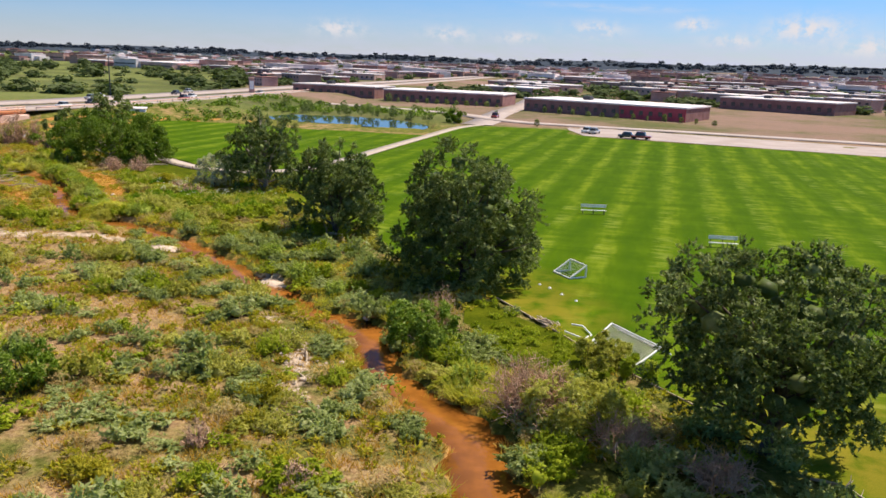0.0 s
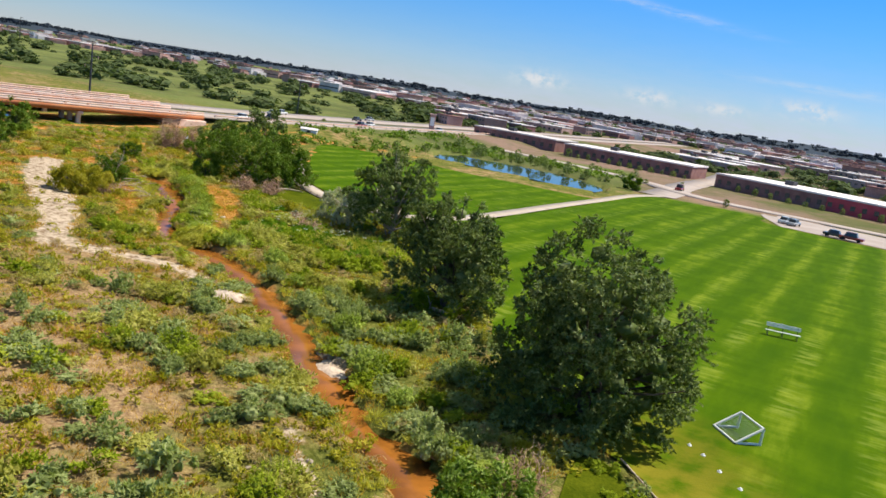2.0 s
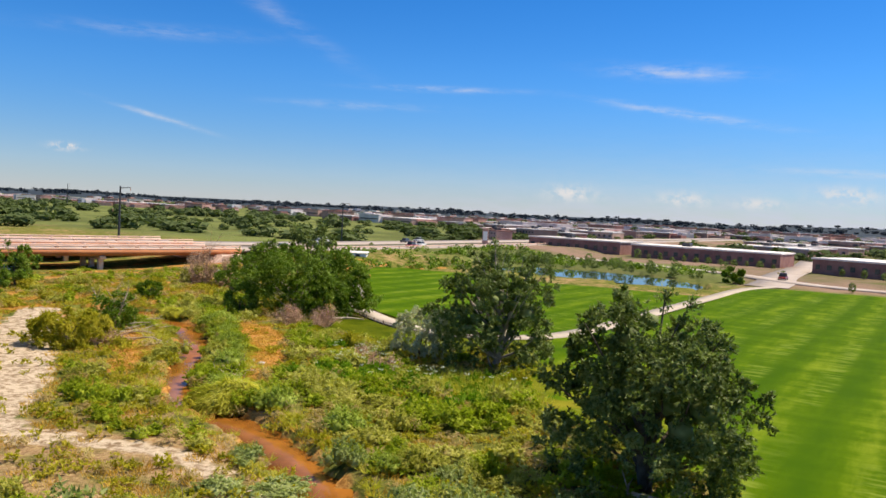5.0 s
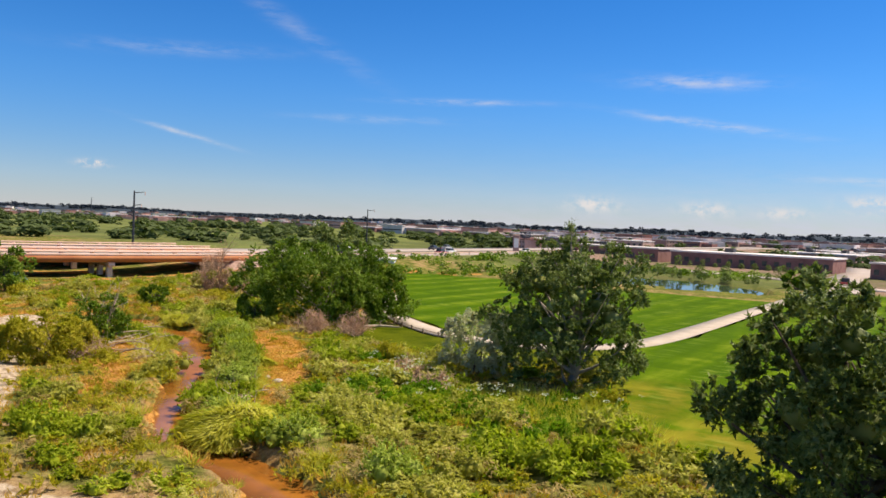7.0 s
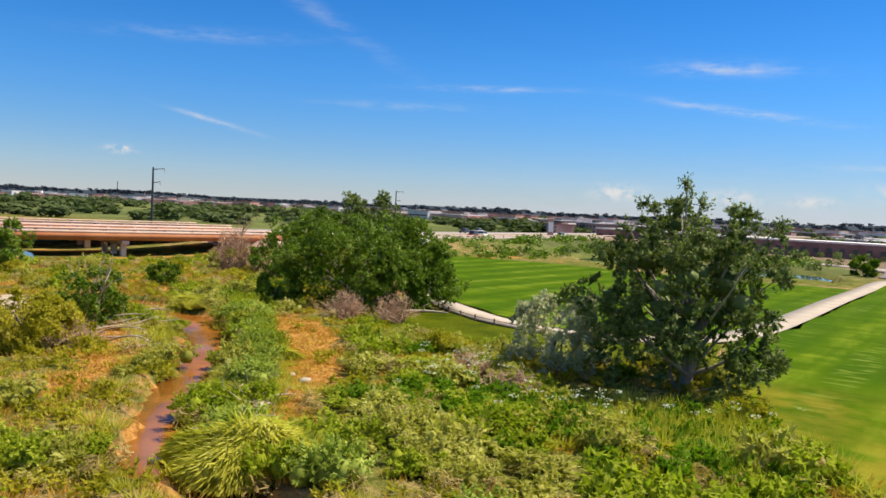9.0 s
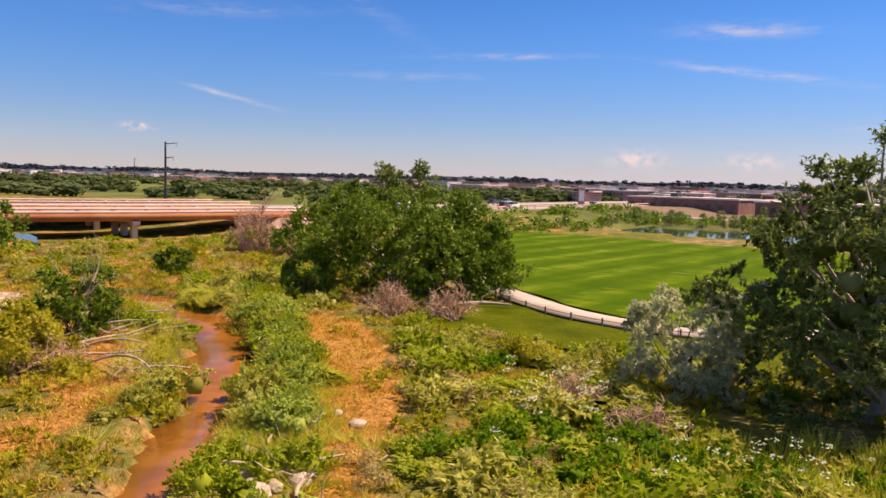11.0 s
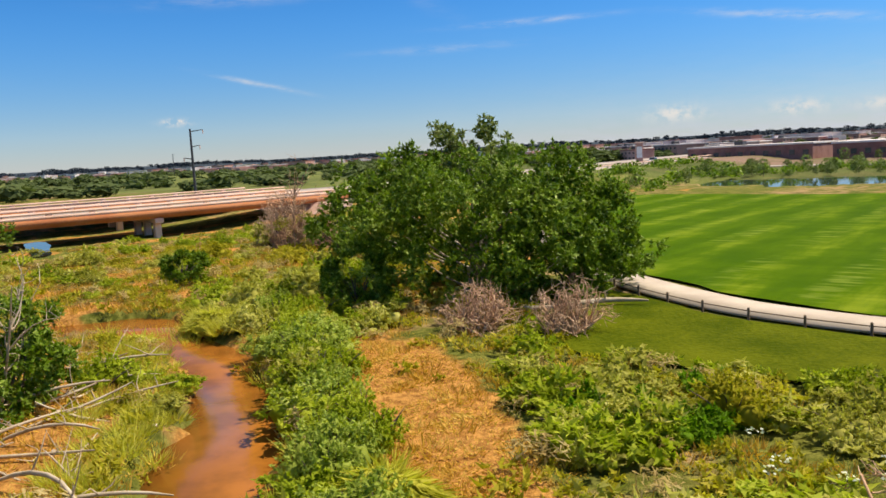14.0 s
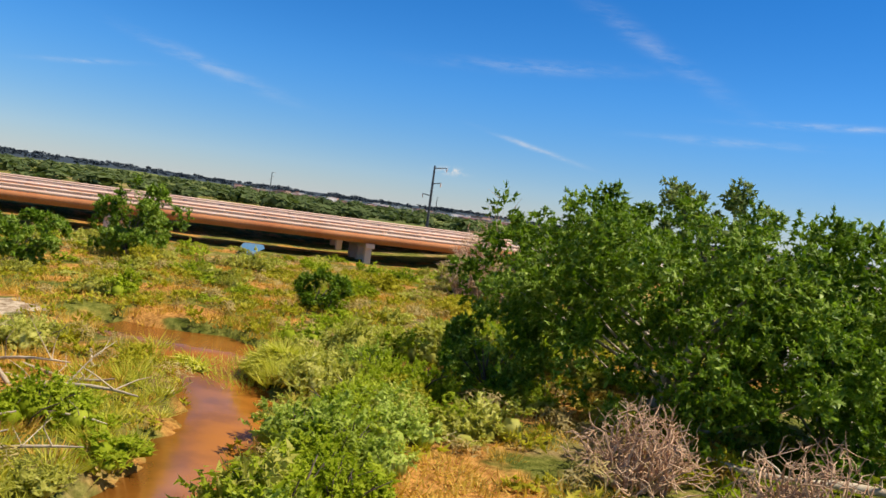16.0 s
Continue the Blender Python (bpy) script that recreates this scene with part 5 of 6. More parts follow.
# ---- ground cover ----
WILD = [(-17, 22), (19, 20), (16, 34), (10, 46), (0, 62), (-6, 78), (-19, 95), (-20.6, 108), (-33, 110), (-45, 117), (-50, 128), (-62, 150), (-78, 168), (-96, 185), (-104, 176), (-118, 148), (-138, 112), (-126, 108), (-92, 100), (-76, 96), (-64, 84), (-50, 66), (-36, 48), (-24, 30)]


def wild_spots(step, seed, jitter=0.48, x0=-140, x1=20, y0=21, y1=186):
    r = np.random.default_rng(seed)
    X, Y = np.meshgrid(np.arange(x0, x1, step), np.arange(y0, y1, step))
    x, y = X.ravel() + r.uniform(-jitter, jitter, X.size) * step, Y.ravel() + r.uniform(-jitter, jitter, X.size) * step
    ok = inside(WILD, x, y) & ~inside(LAWN_RIGHT, x, y) & ~inside(LAWN_LEFT, x, y) & ~inside(LAWN_SHADE, x, y) & ~inside(ROUGH, x, y)
    x, y = x[ok], y[ok]
    d, w = far_from(CREEK_LINE, x, y)
    s, sw = far_from(SAND_LINE, x, y)
    p, _ = far_from(PATH_LINE, x, y)
    h, _ = far_from(HIGHWAY_LINE, x, y)
    pool, _ = far_from(np.array([(-112, 144), (-108, 141), (-103, 137), (-98, 133)]), x, y)
    ok = (d > w / 2 + 0.25) & (p > 2.0) & (h > 4.5) & (pool > 4.0)
    x, y, d, w, s, sw = (a[ok] for a in (x, y, d, w, s, sw))
    q, qw = far_from(DIRT_LINE, x, y)
    c, cw = far_from(WASH_LINE, x, y)
    e, ew = far_from(DEBRIS_LINE, x, y)
    return r, x, y, d - w / 2, s - sw / 2, np.minimum(np.minimum(q - qw / 2, c - cw / 2), e - ew / 2 + 0.3)


def cover(name, mat, variants, x, y, r, low, high, label, category, tall=None, plain=None, near=None):
    """Ground cover as one mesh; away from the creek's banks it takes the plainer variants."""
    at = np.stack([x, y, height(x, y)], 1)
    if plain is None:
        v, f = scatter(variants, at, r, low, high, tall)
    else:
        v, f = join([scatter(variants, at[near], r, low, high, tall[near]), scatter(plain, at[~near], r, low, high, tall[~near])])
    return tagged(new(name, mesh_from(name, v, f, mat)), label, category, kind="stuff")


def build_cover():
    r0 = np.random.default_rng(40)
    willow = [feathery(r0, 1.4, 1.35, 120, 10, 0.16, 0.09, 8) for i in range(8)]
    shrub = [feathery(r0, 1.25, 1.3, 106, 10, 0.15, 0.10, 7) for i in range(8)]
    thin = [feathery(r0, 1.35, 1.3, 52, 8, 0.24, 0.14, 5, 0.3) for i in range(6)]
    weed = [feathery(r0, 0.7, 0.42, 12, 6, 0.18, 0.095, 3, 0) for i in range(6)]
    sage = [leafy_dome(r0, 0.8, 0.7, 30, 5, 0.26, 0.045, 4, 0.2, 0) for i in range(5)]
    straw = [straws(r0, 0.5, 0.3, 44, 0.045) for i in range(6)]
    reed = [straws(r0, 0.5, 0.85, 70, 0.05, 0.9) for i in range(4)]

    def side_of(x, y):
        order = np.argsort(CREEK[:, 1])
        return x - np.interp(y, CREEK[order, 1], CREEK[order, 0])

    def lush(x, y):
        """How thick the scrub grows: dense between creek and lawn, in islands on the dry side."""
        s = side_of(x, y)
        patch = waves(x, y, 9, 42) * 0.6 + waves(x, y, 4.5, 43) * 0.5
        base = np.where(s > 0, 0.34, np.where(y < 74, 0.10, -0.06))
        base = np.where((y > 116) | (x < -60), -0.25, base)
        base = np.where((s > 0) & (s < 5) & (y > 84), 0.75, base)
        return base + patch

    # willow scrub and brighter shrubs stand in lumps with gaps between
    for name, mat, kinds, seed, label, want in (("willow_scrub", L_WILLOW, willow, 41, "dense yellow-green willow scrub along the creek", 0), ("green_shrubs", L_SHRUB, shrub, 51, "lumpy bright green shrubs along the creek", 1), ("sage_scrub", L_GREYGREEN, willow, 57, "grey-green sage scrub on the dry bank", 2)):
        r, x, y, creek, sand, dirt = wild_spots(1.35, seed)
        thick, hue = lush(x, y), waves(x, y, 8, 44)
        kind = np.where(hue > 0.05, 1, 0)
        kind = np.where((y < 74) & (waves(x, y, 6, 59) > -0.25), 2, kind)
        keep = (thick > 0.0) & (kind == want) & (r.uniform(size=len(x)) < 0.45 + 0.5 * thick) & (sand > 0.9) & (dirt > 0.6) & (creek > 0.45) & ~inside(HOLLOW, x, y) & (np.hypot(x + 64, y - 110) > 4) & (np.hypot(x + 25.4, (y - 98.2) * 1.15) > 3.9)
        tall = np.clip(0.5 + 0.5 * thick + r.normal(size=len(x)) * 0.18, 0.35, 1.3)
        cover(name, mat, kinds, x[keep], y[keep], r, 0.6, 1.3, label, "scrub", tall[keep], thin, creek[keep] < 7.0)
    r, x, y, creek, sand, dirt = wild_spots(0.85, 54)
    patch = waves(x, y, 7, 45)
    keep = (r.uniform(size=len(x)) < np.where(patch > -0.2, 0.78, 0.34)) & ((sand > 0.2) | (r.uniform(size=len(x)) < 0.2)) & ((dirt > 0.1) | (r.uniform(size=len(x)) < 0.36)) & (lush(x, y) < 0.3)
    bare = ((y > 103) & (x < -50) | (x < -60)) & (waves(x, y, 8, 15) > 0.0)
    keep &= ~bare | (r.uniform(size=len(x)) < 0.25)
    keep &= (r.uniform(size=len(x)) < np.where((y > 140) | (x < -88), 0.45, 1.0))
    cover("green_weeds", L_WEED, weed, x[keep], y[keep], r, 0.6, 1.4, "low yellow-green weeds covering the meadow", "weeds")
    r, x, y, creek, sand, dirt = wild_spots(1.6, 55)
    keep = (r.uniform(size=len(x)) < np.where(waves(x, y, 6, 56) > 0.35, 0.7, 0.04)) & (sand > 0.0) & (dirt > -0.3)
    cover("brown_brush", L_SAGE, sage, x[keep], y[keep], r, 0.7, 1.4, "dry brown and grey low brush", "dry brush")
    r, x, y, creek, sand, dirt = wild_spots(0.9, 46)
    patch = waves(x, y, 8, 47)
    keep = (r.uniform(size=len(x)) < np.where(patch < 0.1, 0.85, 0.12) + 0.5 * (dirt < 0.5) + 0.5 * ((x < -50) & (y > 103))) & (sand > -0.3) & (lush(x, y) < 0.45) & (r.uniform(size=len(x)) < np.where((y > 135) | (x < -85), 0.4, 1.0))
    cover("dry_grass", L_STRAW, straw, x[keep], y[keep], r, 0.6, 1.4, "tufts of dry straw-coloured grass", "dry grass")
    i = r.integers(0, len(DIRT_LINE), 420)
    lx, ly = DIRT_LINE[i, 0] + r.normal(size=420) * DIRT_LINE[i, 2] * 0.36, DIRT_LINE[i, 1] + r.normal(size=420) * 0.8
    i = r.integers(0, len(DEBRIS_LINE), 160)
    lx, ly = np.concatenate([lx, DEBRIS_LINE[i, 0] + r.normal(size=160) * 1.6]), np.concatenate([ly, DEBRIS_LINE[i, 1] + r.normal(size=160) * 1.6])
    ok = far_from(CREEK_LINE, lx, ly)[0] > 1.9
    cover("straw_litter", L_STRAW, [straws(r0, 0.55, 0.14, 40, 0.05, 2.2) for i in range(5)], lx[ok], ly[ok], r, 0.6, 1.3, "flattened orange straw over bare dirt", "dry grass")
    rim = resample(LAWN_SHADE[6:] + LAWN_SHADE[:1], 0.9)
    rim = rim + r.normal(size=rim.shape) * 0.35
    cover("verge_weeds", L_SHRUB, weed, rim[:, 0], rim[:, 1], r, 0.6, 1.3, "weeds fringing the grass verge", "weeds")
    a = r.uniform(0, 6.28, 210)
    q = np.sqrt(r.uniform(0, 1, 210))
    hx, hy = np.concatenate([-35.3 + np.cos(a[:90]) * q[:90] * 2.2, 2.6 + np.cos(a[90:150]) * q[90:150] * 1.6, -60.5 + np.cos(a[150:]) * q[150:] * 3.0]), np.concatenate([82.2 + np.sin(a[:90]) * q[:90] * 2.0, 39.4 + np.sin(a[90:150]) * q[90:150] * 2.0, 111.2 + np.sin(a[150:]) * q[150:] * 1.4])
    cover("creek_reeds", L_REED, reed, hx, hy, r, 0.8, 1.3, "pale yellow-green reeds bent over the creek", "reeds")
    edge = wild_spots(1.1, 48)
    r, x, y, creek = edge[0], edge[1], edge[2], edge[3]
    keep = (creek < 1.6) & (r.uniform(size=len(x)) < 0.75) & (x > -68)
    cover("bank_grass", L_REED, reed, x[keep], y[keep], r, 0.5, 0.9, "pale grass fringing the creek banks", "grass")
    px, py = -42.6 + r.normal(size=220) * 1.1, 92.8 + r.normal(size=220) * 3.2
    px += (93.6 - py) * 0.55
    ok = far_from(CREEK_LINE, px, py)[0] > 1.5
    cover("tall_grass", L_REED, reed, px[ok], py[ok], r, 0.5, 0.85, "pale yellow-green tall grass on the creek bank", "grass")
    i = r.integers(0, len(CREEK_LINE), 900)
    q = CREEK_LINE[i]
    q = q[(q[:, 1] > 93) & (q[:, 1] < 108.5) & (q[:, 0] > -60)]
    off = q[:, 2] / 2 + r.uniform(0.5, 3.2, len(q))
    px, py = q[:, 0] - off * 0.75 + r.normal(size=len(q)) * 0.3, q[:, 1] - off * 0.66 + r.normal(size=len(q)) * 0.3
    cover("bank_reeds", L_REED, reed, px, py, r, 0.45, 0.8, "pale yellow grass and reeds on the creek's low bank", "reeds")
    pale = [straws(r0, 0.5, 0.8, 60, 0.06, 0.5) for i in range(4)]
    n = 120
    px, py = -22 + r.normal(size=n) * 3.4, 92.5 + r.normal(size=n) * 2.2
    ok = ~inside(LAWN_RIGHT, px, py)
    cover("seed_grass", L_REED, pale, px[ok], py[ok], r, 0.7, 1.2, "cream seed heads of tall dry grass by the lawn", "dry grass")
    lush_kind = [feathery(r0, 0.8, 0.7, 40, 8, 0.15, 0.08, 4) for i in range(4)]
    gx, gy = np.concatenate([-31 + r.normal(size=60) * 2.4, -38.5 + r.normal(size=30) * 1.2, -23 + r.normal(size=90) * 3.2]), np.concatenate([93 + r.normal(size=60) * 2.0, 104.5 + r.normal(size=30) * 1.4, 91.5 + r.normal(size=90) * 2.6])
    ok = ~inside(LAWN_RIGHT, gx, gy) & ~inside(LAWN_SHADE, gx, gy) & (np.hypot(gx + 25.4, (gy - 98.2) * 1.15) > 3.6)
    gx, gy = gx[ok], gy[ok]
    cover("lush_herbs", L_LUSH, lush_kind, gx, gy, r, 0.7, 1.3, "vivid green leafy herbs in the scrub", "herbs")
    gx, gy = r.uniform(1.5, 11, 420), r.uniform(40, 57, 420)
    ok = inside(ROUGH, gx, gy) & (r.uniform(size=420) < 0.35 + 0.5 * (gy < 49))
    cover("rough_herbs", L_SHRUB, lush_kind, gx[ok], gy[ok], r, 0.5, 1.0, "low dark green herbs in rough grass", "herbs")
    # umbels of white flowers in the green scrub
    r = np.random.default_rng(49)
    n = 70
    fx, fy = -33.6 + r.normal(size=n) * 1.3, 97.0 + r.normal(size=n) * 1.9
    fx[40:], fy[40:] = -25 + r.normal(size=30) * 3.0, 92.6 + r.normal(size=30) * 0.9
    v, f = [], []
    w = ball_points(r, n * 14)
    p = np.repeat(np.stack([fx, fy, height(fx, fy) + r.uniform(0.75, 1.25, n)], 1), 14, 0) + w * np.array([0.14, 0.14, 0.03])
    v, f = blades(r, p, w * np.array([1, 1, 0.2]), 0.08, 0.07)
    tagged(new("white_flowers", mesh_from("white_flowers", v, f, L_FLOWER)), "white umbel flowers scattered over green scrub", "flowers", kind="stuff")


def build_bushes():
    """Single bushes that stand out of the scrub, most of them in a row along the creek."""
    r = np.random.default_rng(90)
    kinds = []
    for i, (mat, h, q, text) in enumerate(((L_CREEK, 1.5, 1.5, "rounded grey-green willow bush by the creek"), (L_SHRUB, 1.6, 1.4, "rounded bright green bush by the creek"), (L_SHRUB, 1.2, 1.6, "low bright green bush in the meadow"), (L_WEED, 1.2, 1.7, "low yellow-green bush in the meadow"), (L_WILLOW, 1.2, 1.9, "spreading grey-green bush in the meadow"))):
        top = holder("bush")
        part_mesh("foliage", mesh_from("foliage", *feathery(r, q, h * 1.15, 270, 11, 0.13, 0.085, 12), mat), top)
        twigs = [tube(bent(r, (0, 0, -0.1), (r.normal() * q * 0.4, r.normal() * q * 0.4, h * 0.7), 0.15, 4), [0.03, 0.025, 0.02, 0.01], 4) for k in range(9)]
        part_mesh("stem_tangle", mesh_from("stem_tangle", *join(twigs), M_BARK), top, kind="stuff")
        tagged(top, text, "bush", "creekside bushes")
        kinds.append(top)
    spots = []
    for t in np.linspace(0, 1, 15):
        spots.append((-57.9 + 14.5 * t + r.normal() * 0.4, 113.9 - 17.5 * t + r.normal() * 0.4, r.choice((0, 1, 1)), r.uniform(0.8, 1.2)))
    for t in np.linspace(0, 1, 8):
        spots.append((-55.5 + 10.5 * t + r.normal() * 0.4, 113.2 - 14 * t + r.normal() * 0.5, r.choice((0, 1)), r.uniform(0.7, 1.0)))
    for t in np.linspace(0, 1, 22):
        i = int(t * (len(CREEK) - 12)) + 9
        a, d = CREEK[min(i, len(CREEK) - 4)], unit(CREEK[min(i, len(CREEK) - 4) + 1, :2] - CREEK[min(i, len(CREEK) - 4), :2])
        u = r.uniform()
        p = a[:2] + (CREEK[min(i, len(CREEK) - 4) + 1, :2] - a[:2]) * u + np.array([-d[1], d[0]]) * (a[2] / 2 + 1.5 + r.uniform(0, 1.2))
        spots.append((p[0], p[1], r.integers(0, 2), r.uniform(0.7, 1.15)))
    n = 0
    while n < 95:
        x, y = r.uniform(-100, 12), r.uniform(25, 150)
        X, Y = np.array([x]), np.array([y])
        if math.hypot(x + 106, y - 139) < 9 or not inside(WILD, X, Y)[0] or inside(LAWN_RIGHT, X, Y)[0] or inside(LAWN_SHADE, X, Y)[0] or inside(ROUGH, X, Y)[0] or inside(HOLLOW, X, Y)[0] or math.hypot(x + 25.4, y - 98.2) < 4.5:
            continue
        d, w = far_from(CREEK_LINE, X, Y)
        s, sw = far_from(SAND_LINE, X, Y)
        q, qw = far_from(DIRT_LINE, X, Y)
        p, _ = far_from(PATH_LINE, X, Y)
        if d[0] < w[0] / 2 + 2.0 or s[0] < sw[0] / 2 + 1.6 or q[0] < qw[0] / 2 + 1.4 or p[0] < 5 or waves(X, Y, 9, 42)[0] < -0.15:
            continue
        spots.append((x, y, r.choice((2, 3, 4)), r.uniform(0.6, 1.15)))
        n += 1
    for i, (x, y, k, s) in enumerate(spots):
        m = pose(x, y, float(height(np.array([x]), np.array([y]))[0]) - 0.05, 0, 0, r.uniform(0, 360)) @ Matrix.Diagonal((s, s, s * r.uniform(0.8, 1.1), 1))
        ob = copy_thing(kinds[k], m)
        ob.matrix_basis = m
    for k in kinds:
        for ob in (*k.children_recursive, k):
            bpy.data.objects.remove(ob)


HOLLOW = [(-49, 118), (-52, 112), (-48, 106), (-43, 110), (-42, 116)]
build_cover()
build_bushes()

# ---- park furniture ----


def goal(x, y, turn, wide, tall, label, tipped=0):
    """Small field goal: tube frame and a net of cords."""
    top = holder("field_goal", pose(x, y, 0.02, 0, 0, turn) @ pose(0, 0, 0, tipped))
    k = 0.08
    for a, b, name in (((-wide / 2, 0, 0), (-wide / 2, 0, tall), "post"), ((wide / 2, 0, 0), (wide / 2, 0, tall), "post"), ((-wide / 2, 0, tall), (wide / 2, 0, tall), "crossbar"),
                       ((-wide / 2, 0, tall), (-wide / 2, 1.6, 0.05), "stay"), ((wide / 2, 0, tall), (wide / 2, 1.6, 0.05), "stay"), ((-wide / 2, 1.6, 0.05), (wide / 2, 1.6, 0.05), "ground_bar"), ((-wide / 2, 0, 0.05), (-wide / 2, 1.6, 0.05), "side_bar"), ((wide / 2, 0, 0.05), (wide / 2, 1.6, 0.05), "side_bar")):
        part_mesh(name, mesh_from(name, *tube([a, b], [k, k], 8), M_WHITE), top)
    cords = []
    for i in range(15):
        q = -wide / 2 + wide * i / 14
        cords.append(tube([(q, 0, tall), (q, 1.6, 0.05)], [0.008, 0.008], 3))
    for i in range(8):
        t = i / 7
        cords.append(tube([(-wide / 2, 1.6 * t, tall * (1 - t) + 0.05 * t), (wide / 2, 1.6 * t, tall * (1 - t) + 0.05 * t)], [0.008, 0.008], 3))
    v, f = join(cords)
    part_mesh("net", mesh_from("net", v, f, M_WHITE), top, "white cord net")
    return tagged(top, label, "goal", "goals on the field")


goal(11.9, 63.4, 115.5, 2.3, 1.0, "small white goal with a grey sloping net")


def build_fence():
    top = holder("path_fence")
    tagged(top, "low weathered timber post-and-rail fence along the path", "fence")
    line = PATH_LINE
    i0, i1 = int(np.argmin(np.hypot(line[:, 0] + 24, line[:, 1] - 117.6))), int(np.argmin(np.hypot(line[:, 0] + 43.4, line[:, 1] - 125.3)))
    d = unit(np.gradient(line[:, :2], axis=0))
    side = np.stack([-d[:, 1], d[:, 0]], 1)
    rail = line[i0:i1 + 1, :2] + side[i0:i1 + 1] * 1.5
    seg = np.concatenate([[0], np.cumsum(np.linalg.norm(np.diff(rail, axis=0), axis=1))])
    post = mesh_from("post", *tube([(0, 0, -0.2), (0, 0, 0.38), (0, 0, 0.42), (0, 0, 0.421)], [0.06, 0.06, 0.045, 0.001], 6), M_TIMBER)
    spots = np.arange(0, seg[-1], 2.4)
    pts = np.stack([np.interp(spots, seg, rail[:, 0]), np.interp(spots, seg, rail[:, 1])], 1)
    for i, q in enumerate(pts):
        p = part_mesh("post", post, top)
        p.location = (q[0], q[1], 0)
        if i:
            part_mesh("rail", mesh_from("rail", *tube([(*pts[i - 1], 0.28), (*q, 0.28)], [0.025, 0.025], 5), M_TIMBER), top)


build_fence()


def build_brush_pile(x, y, wide, deep, seed, label, n=60):
    r = np.random.default_rng(seed)
    ob = holder("brush_pile", pose(x, y, 0, 0, 0, -58))
    for i in range(n):
        a = r.normal() * 0.6
        c = np.array([r.normal() * wide * 0.25, r.normal() * deep * 0.25, r.uniform(0.03, 0.2)])
        l = r.uniform(0.5, 1.4)
        d = np.array([math.cos(a), math.sin(a), r.normal() * 0.05])
        part_mesh("branch", mesh_from("branch", *tube(bent(r, c - d * l / 2, c + d * l / 2, 0.12, 4), np.linspace(0.05, 0.02, 4) * r.uniform(0.6, 1.4), 5), M_DRIFT, True), ob)
    return tagged(ob, label, "brush pile")


build_brush_pile(7.6, 50.2, 2.4, 0.7, 6, "small line of bleached sticks at the lawn's edge", 24)


def build_tipped_goal():
    """A wide goal lying over, its frame open to the sky, scrub growing through it."""
    top = holder("tipped_goal")
    a, b, c, d = Vector((9.5, 45.6, 0.25)), Vector((11.6, 48.5, 0.75)), Vector((13.7, 44.3, 0.75)), Vector((11.4, 42.0, 0.25))
    out = Vector((0.75, 0.4, -0.6))
    for name, p, q, k in (("crossbar", b, c, 0.06), ("side_bar", a, b, 0.06), ("side_bar", d, c, 0.06), ("ground_bar", a, d, 0.07), ("ground_bar", b + out, c + out, 0.06), ("stay", b, b + out, 0.07), ("stay", c, c + out, 0.07), ("stay", (b + c) / 2, (b + c) / 2 + out, 0.05)):
        part_mesh(name, mesh_from(name, *tube([p, (p + q) / 2 + Vector((0, 0, -0.02)), q], [k, k, k], 8), M_WHITE), top)
    cords = []
    for i in range(25):
        t = i / 24
        p, q = a.lerp(d, t), b.lerp(c, t)
        cords.append(tube([p, (p + q) / 2 - Vector((0, 0, 0.3)), q], [0.012] * 3, 3))
        cords.append(tube([q, q + out], [0.012] * 2, 3))
    for i in range(1, 16):
        t = i / 16
        p, q = a.lerp(b, t), d.lerp(c, t)
        cords.append(tube([p, (p + q) / 2 - Vector((0, 0, 0.35 * math.sin(math.pi * t))), q], [0.012] * 3, 3))
    part_mesh("net", mesh_from("net", *join(cords), M_ROOF), top, "grey-white cord net")
    for p in (a, d):
        part_mesh("foot", mesh_from("foot", *tube([p, Vector((p.x, p.y, -0.05))], [0.06, 0.06], 6), M_WHITE), top)
    tagged(top, "wide white goal tipped over with scrub growing through it", "goal", "goals on the field")
    small = holder("broken_frame")
    pts = [Vector(q) for q in ((8.5, 48.2, 0.2), (9.6, 47.1, 0.12), (10.2, 47.9, 0.12), (9.9, 49.4, 0.2), (9.2, 49.7, 0.2))]
    for p, q in zip(pts, pts[1:]):
        part_mesh("bar", mesh_from("bar", *tube([p, q], [0.06, 0.06], 6), M_WHITE), small)
    tagged(small, "small broken white frame lying in long grass", "frame")


build_tipped_goal()


def bench(x, y, turn, long):
    top = holder("team_bench", pose(x, y, 0.02, 0, 0, turn))
    for y0, z in ((0.0, 0.46), (0.18, 0.46)):
        part("seat_plank", boxed(-long / 2, y0 - 0.08, z, long / 2, y0 + 0.08, z + 0.05, 0.01), M_WHITE, top)
    for z in (0.78, 0.98):
        part("back_plank", boxed(-long / 2, 0.42, z, long / 2, 0.47, z + 0.17, 0.01), M_WHITE, top)
    for q in (-long * 0.42, 0, long * 0.42):
        for p0, p1 in (((q, -0.1, 0), (q, 0.0, 0.46)), ((q, 0.55, 0), (q, 0.445, 1.1)), ((q, -0.05, 0.44), (q, 0.47, 0.44))):
            part_mesh("leg", mesh_from("leg", *tube([p0, p1], [0.035, 0.035], 6), M_STEEL), top)
    return tagged(top, "long pale aluminium team bench on the mown field", "bench", "benches on the field")


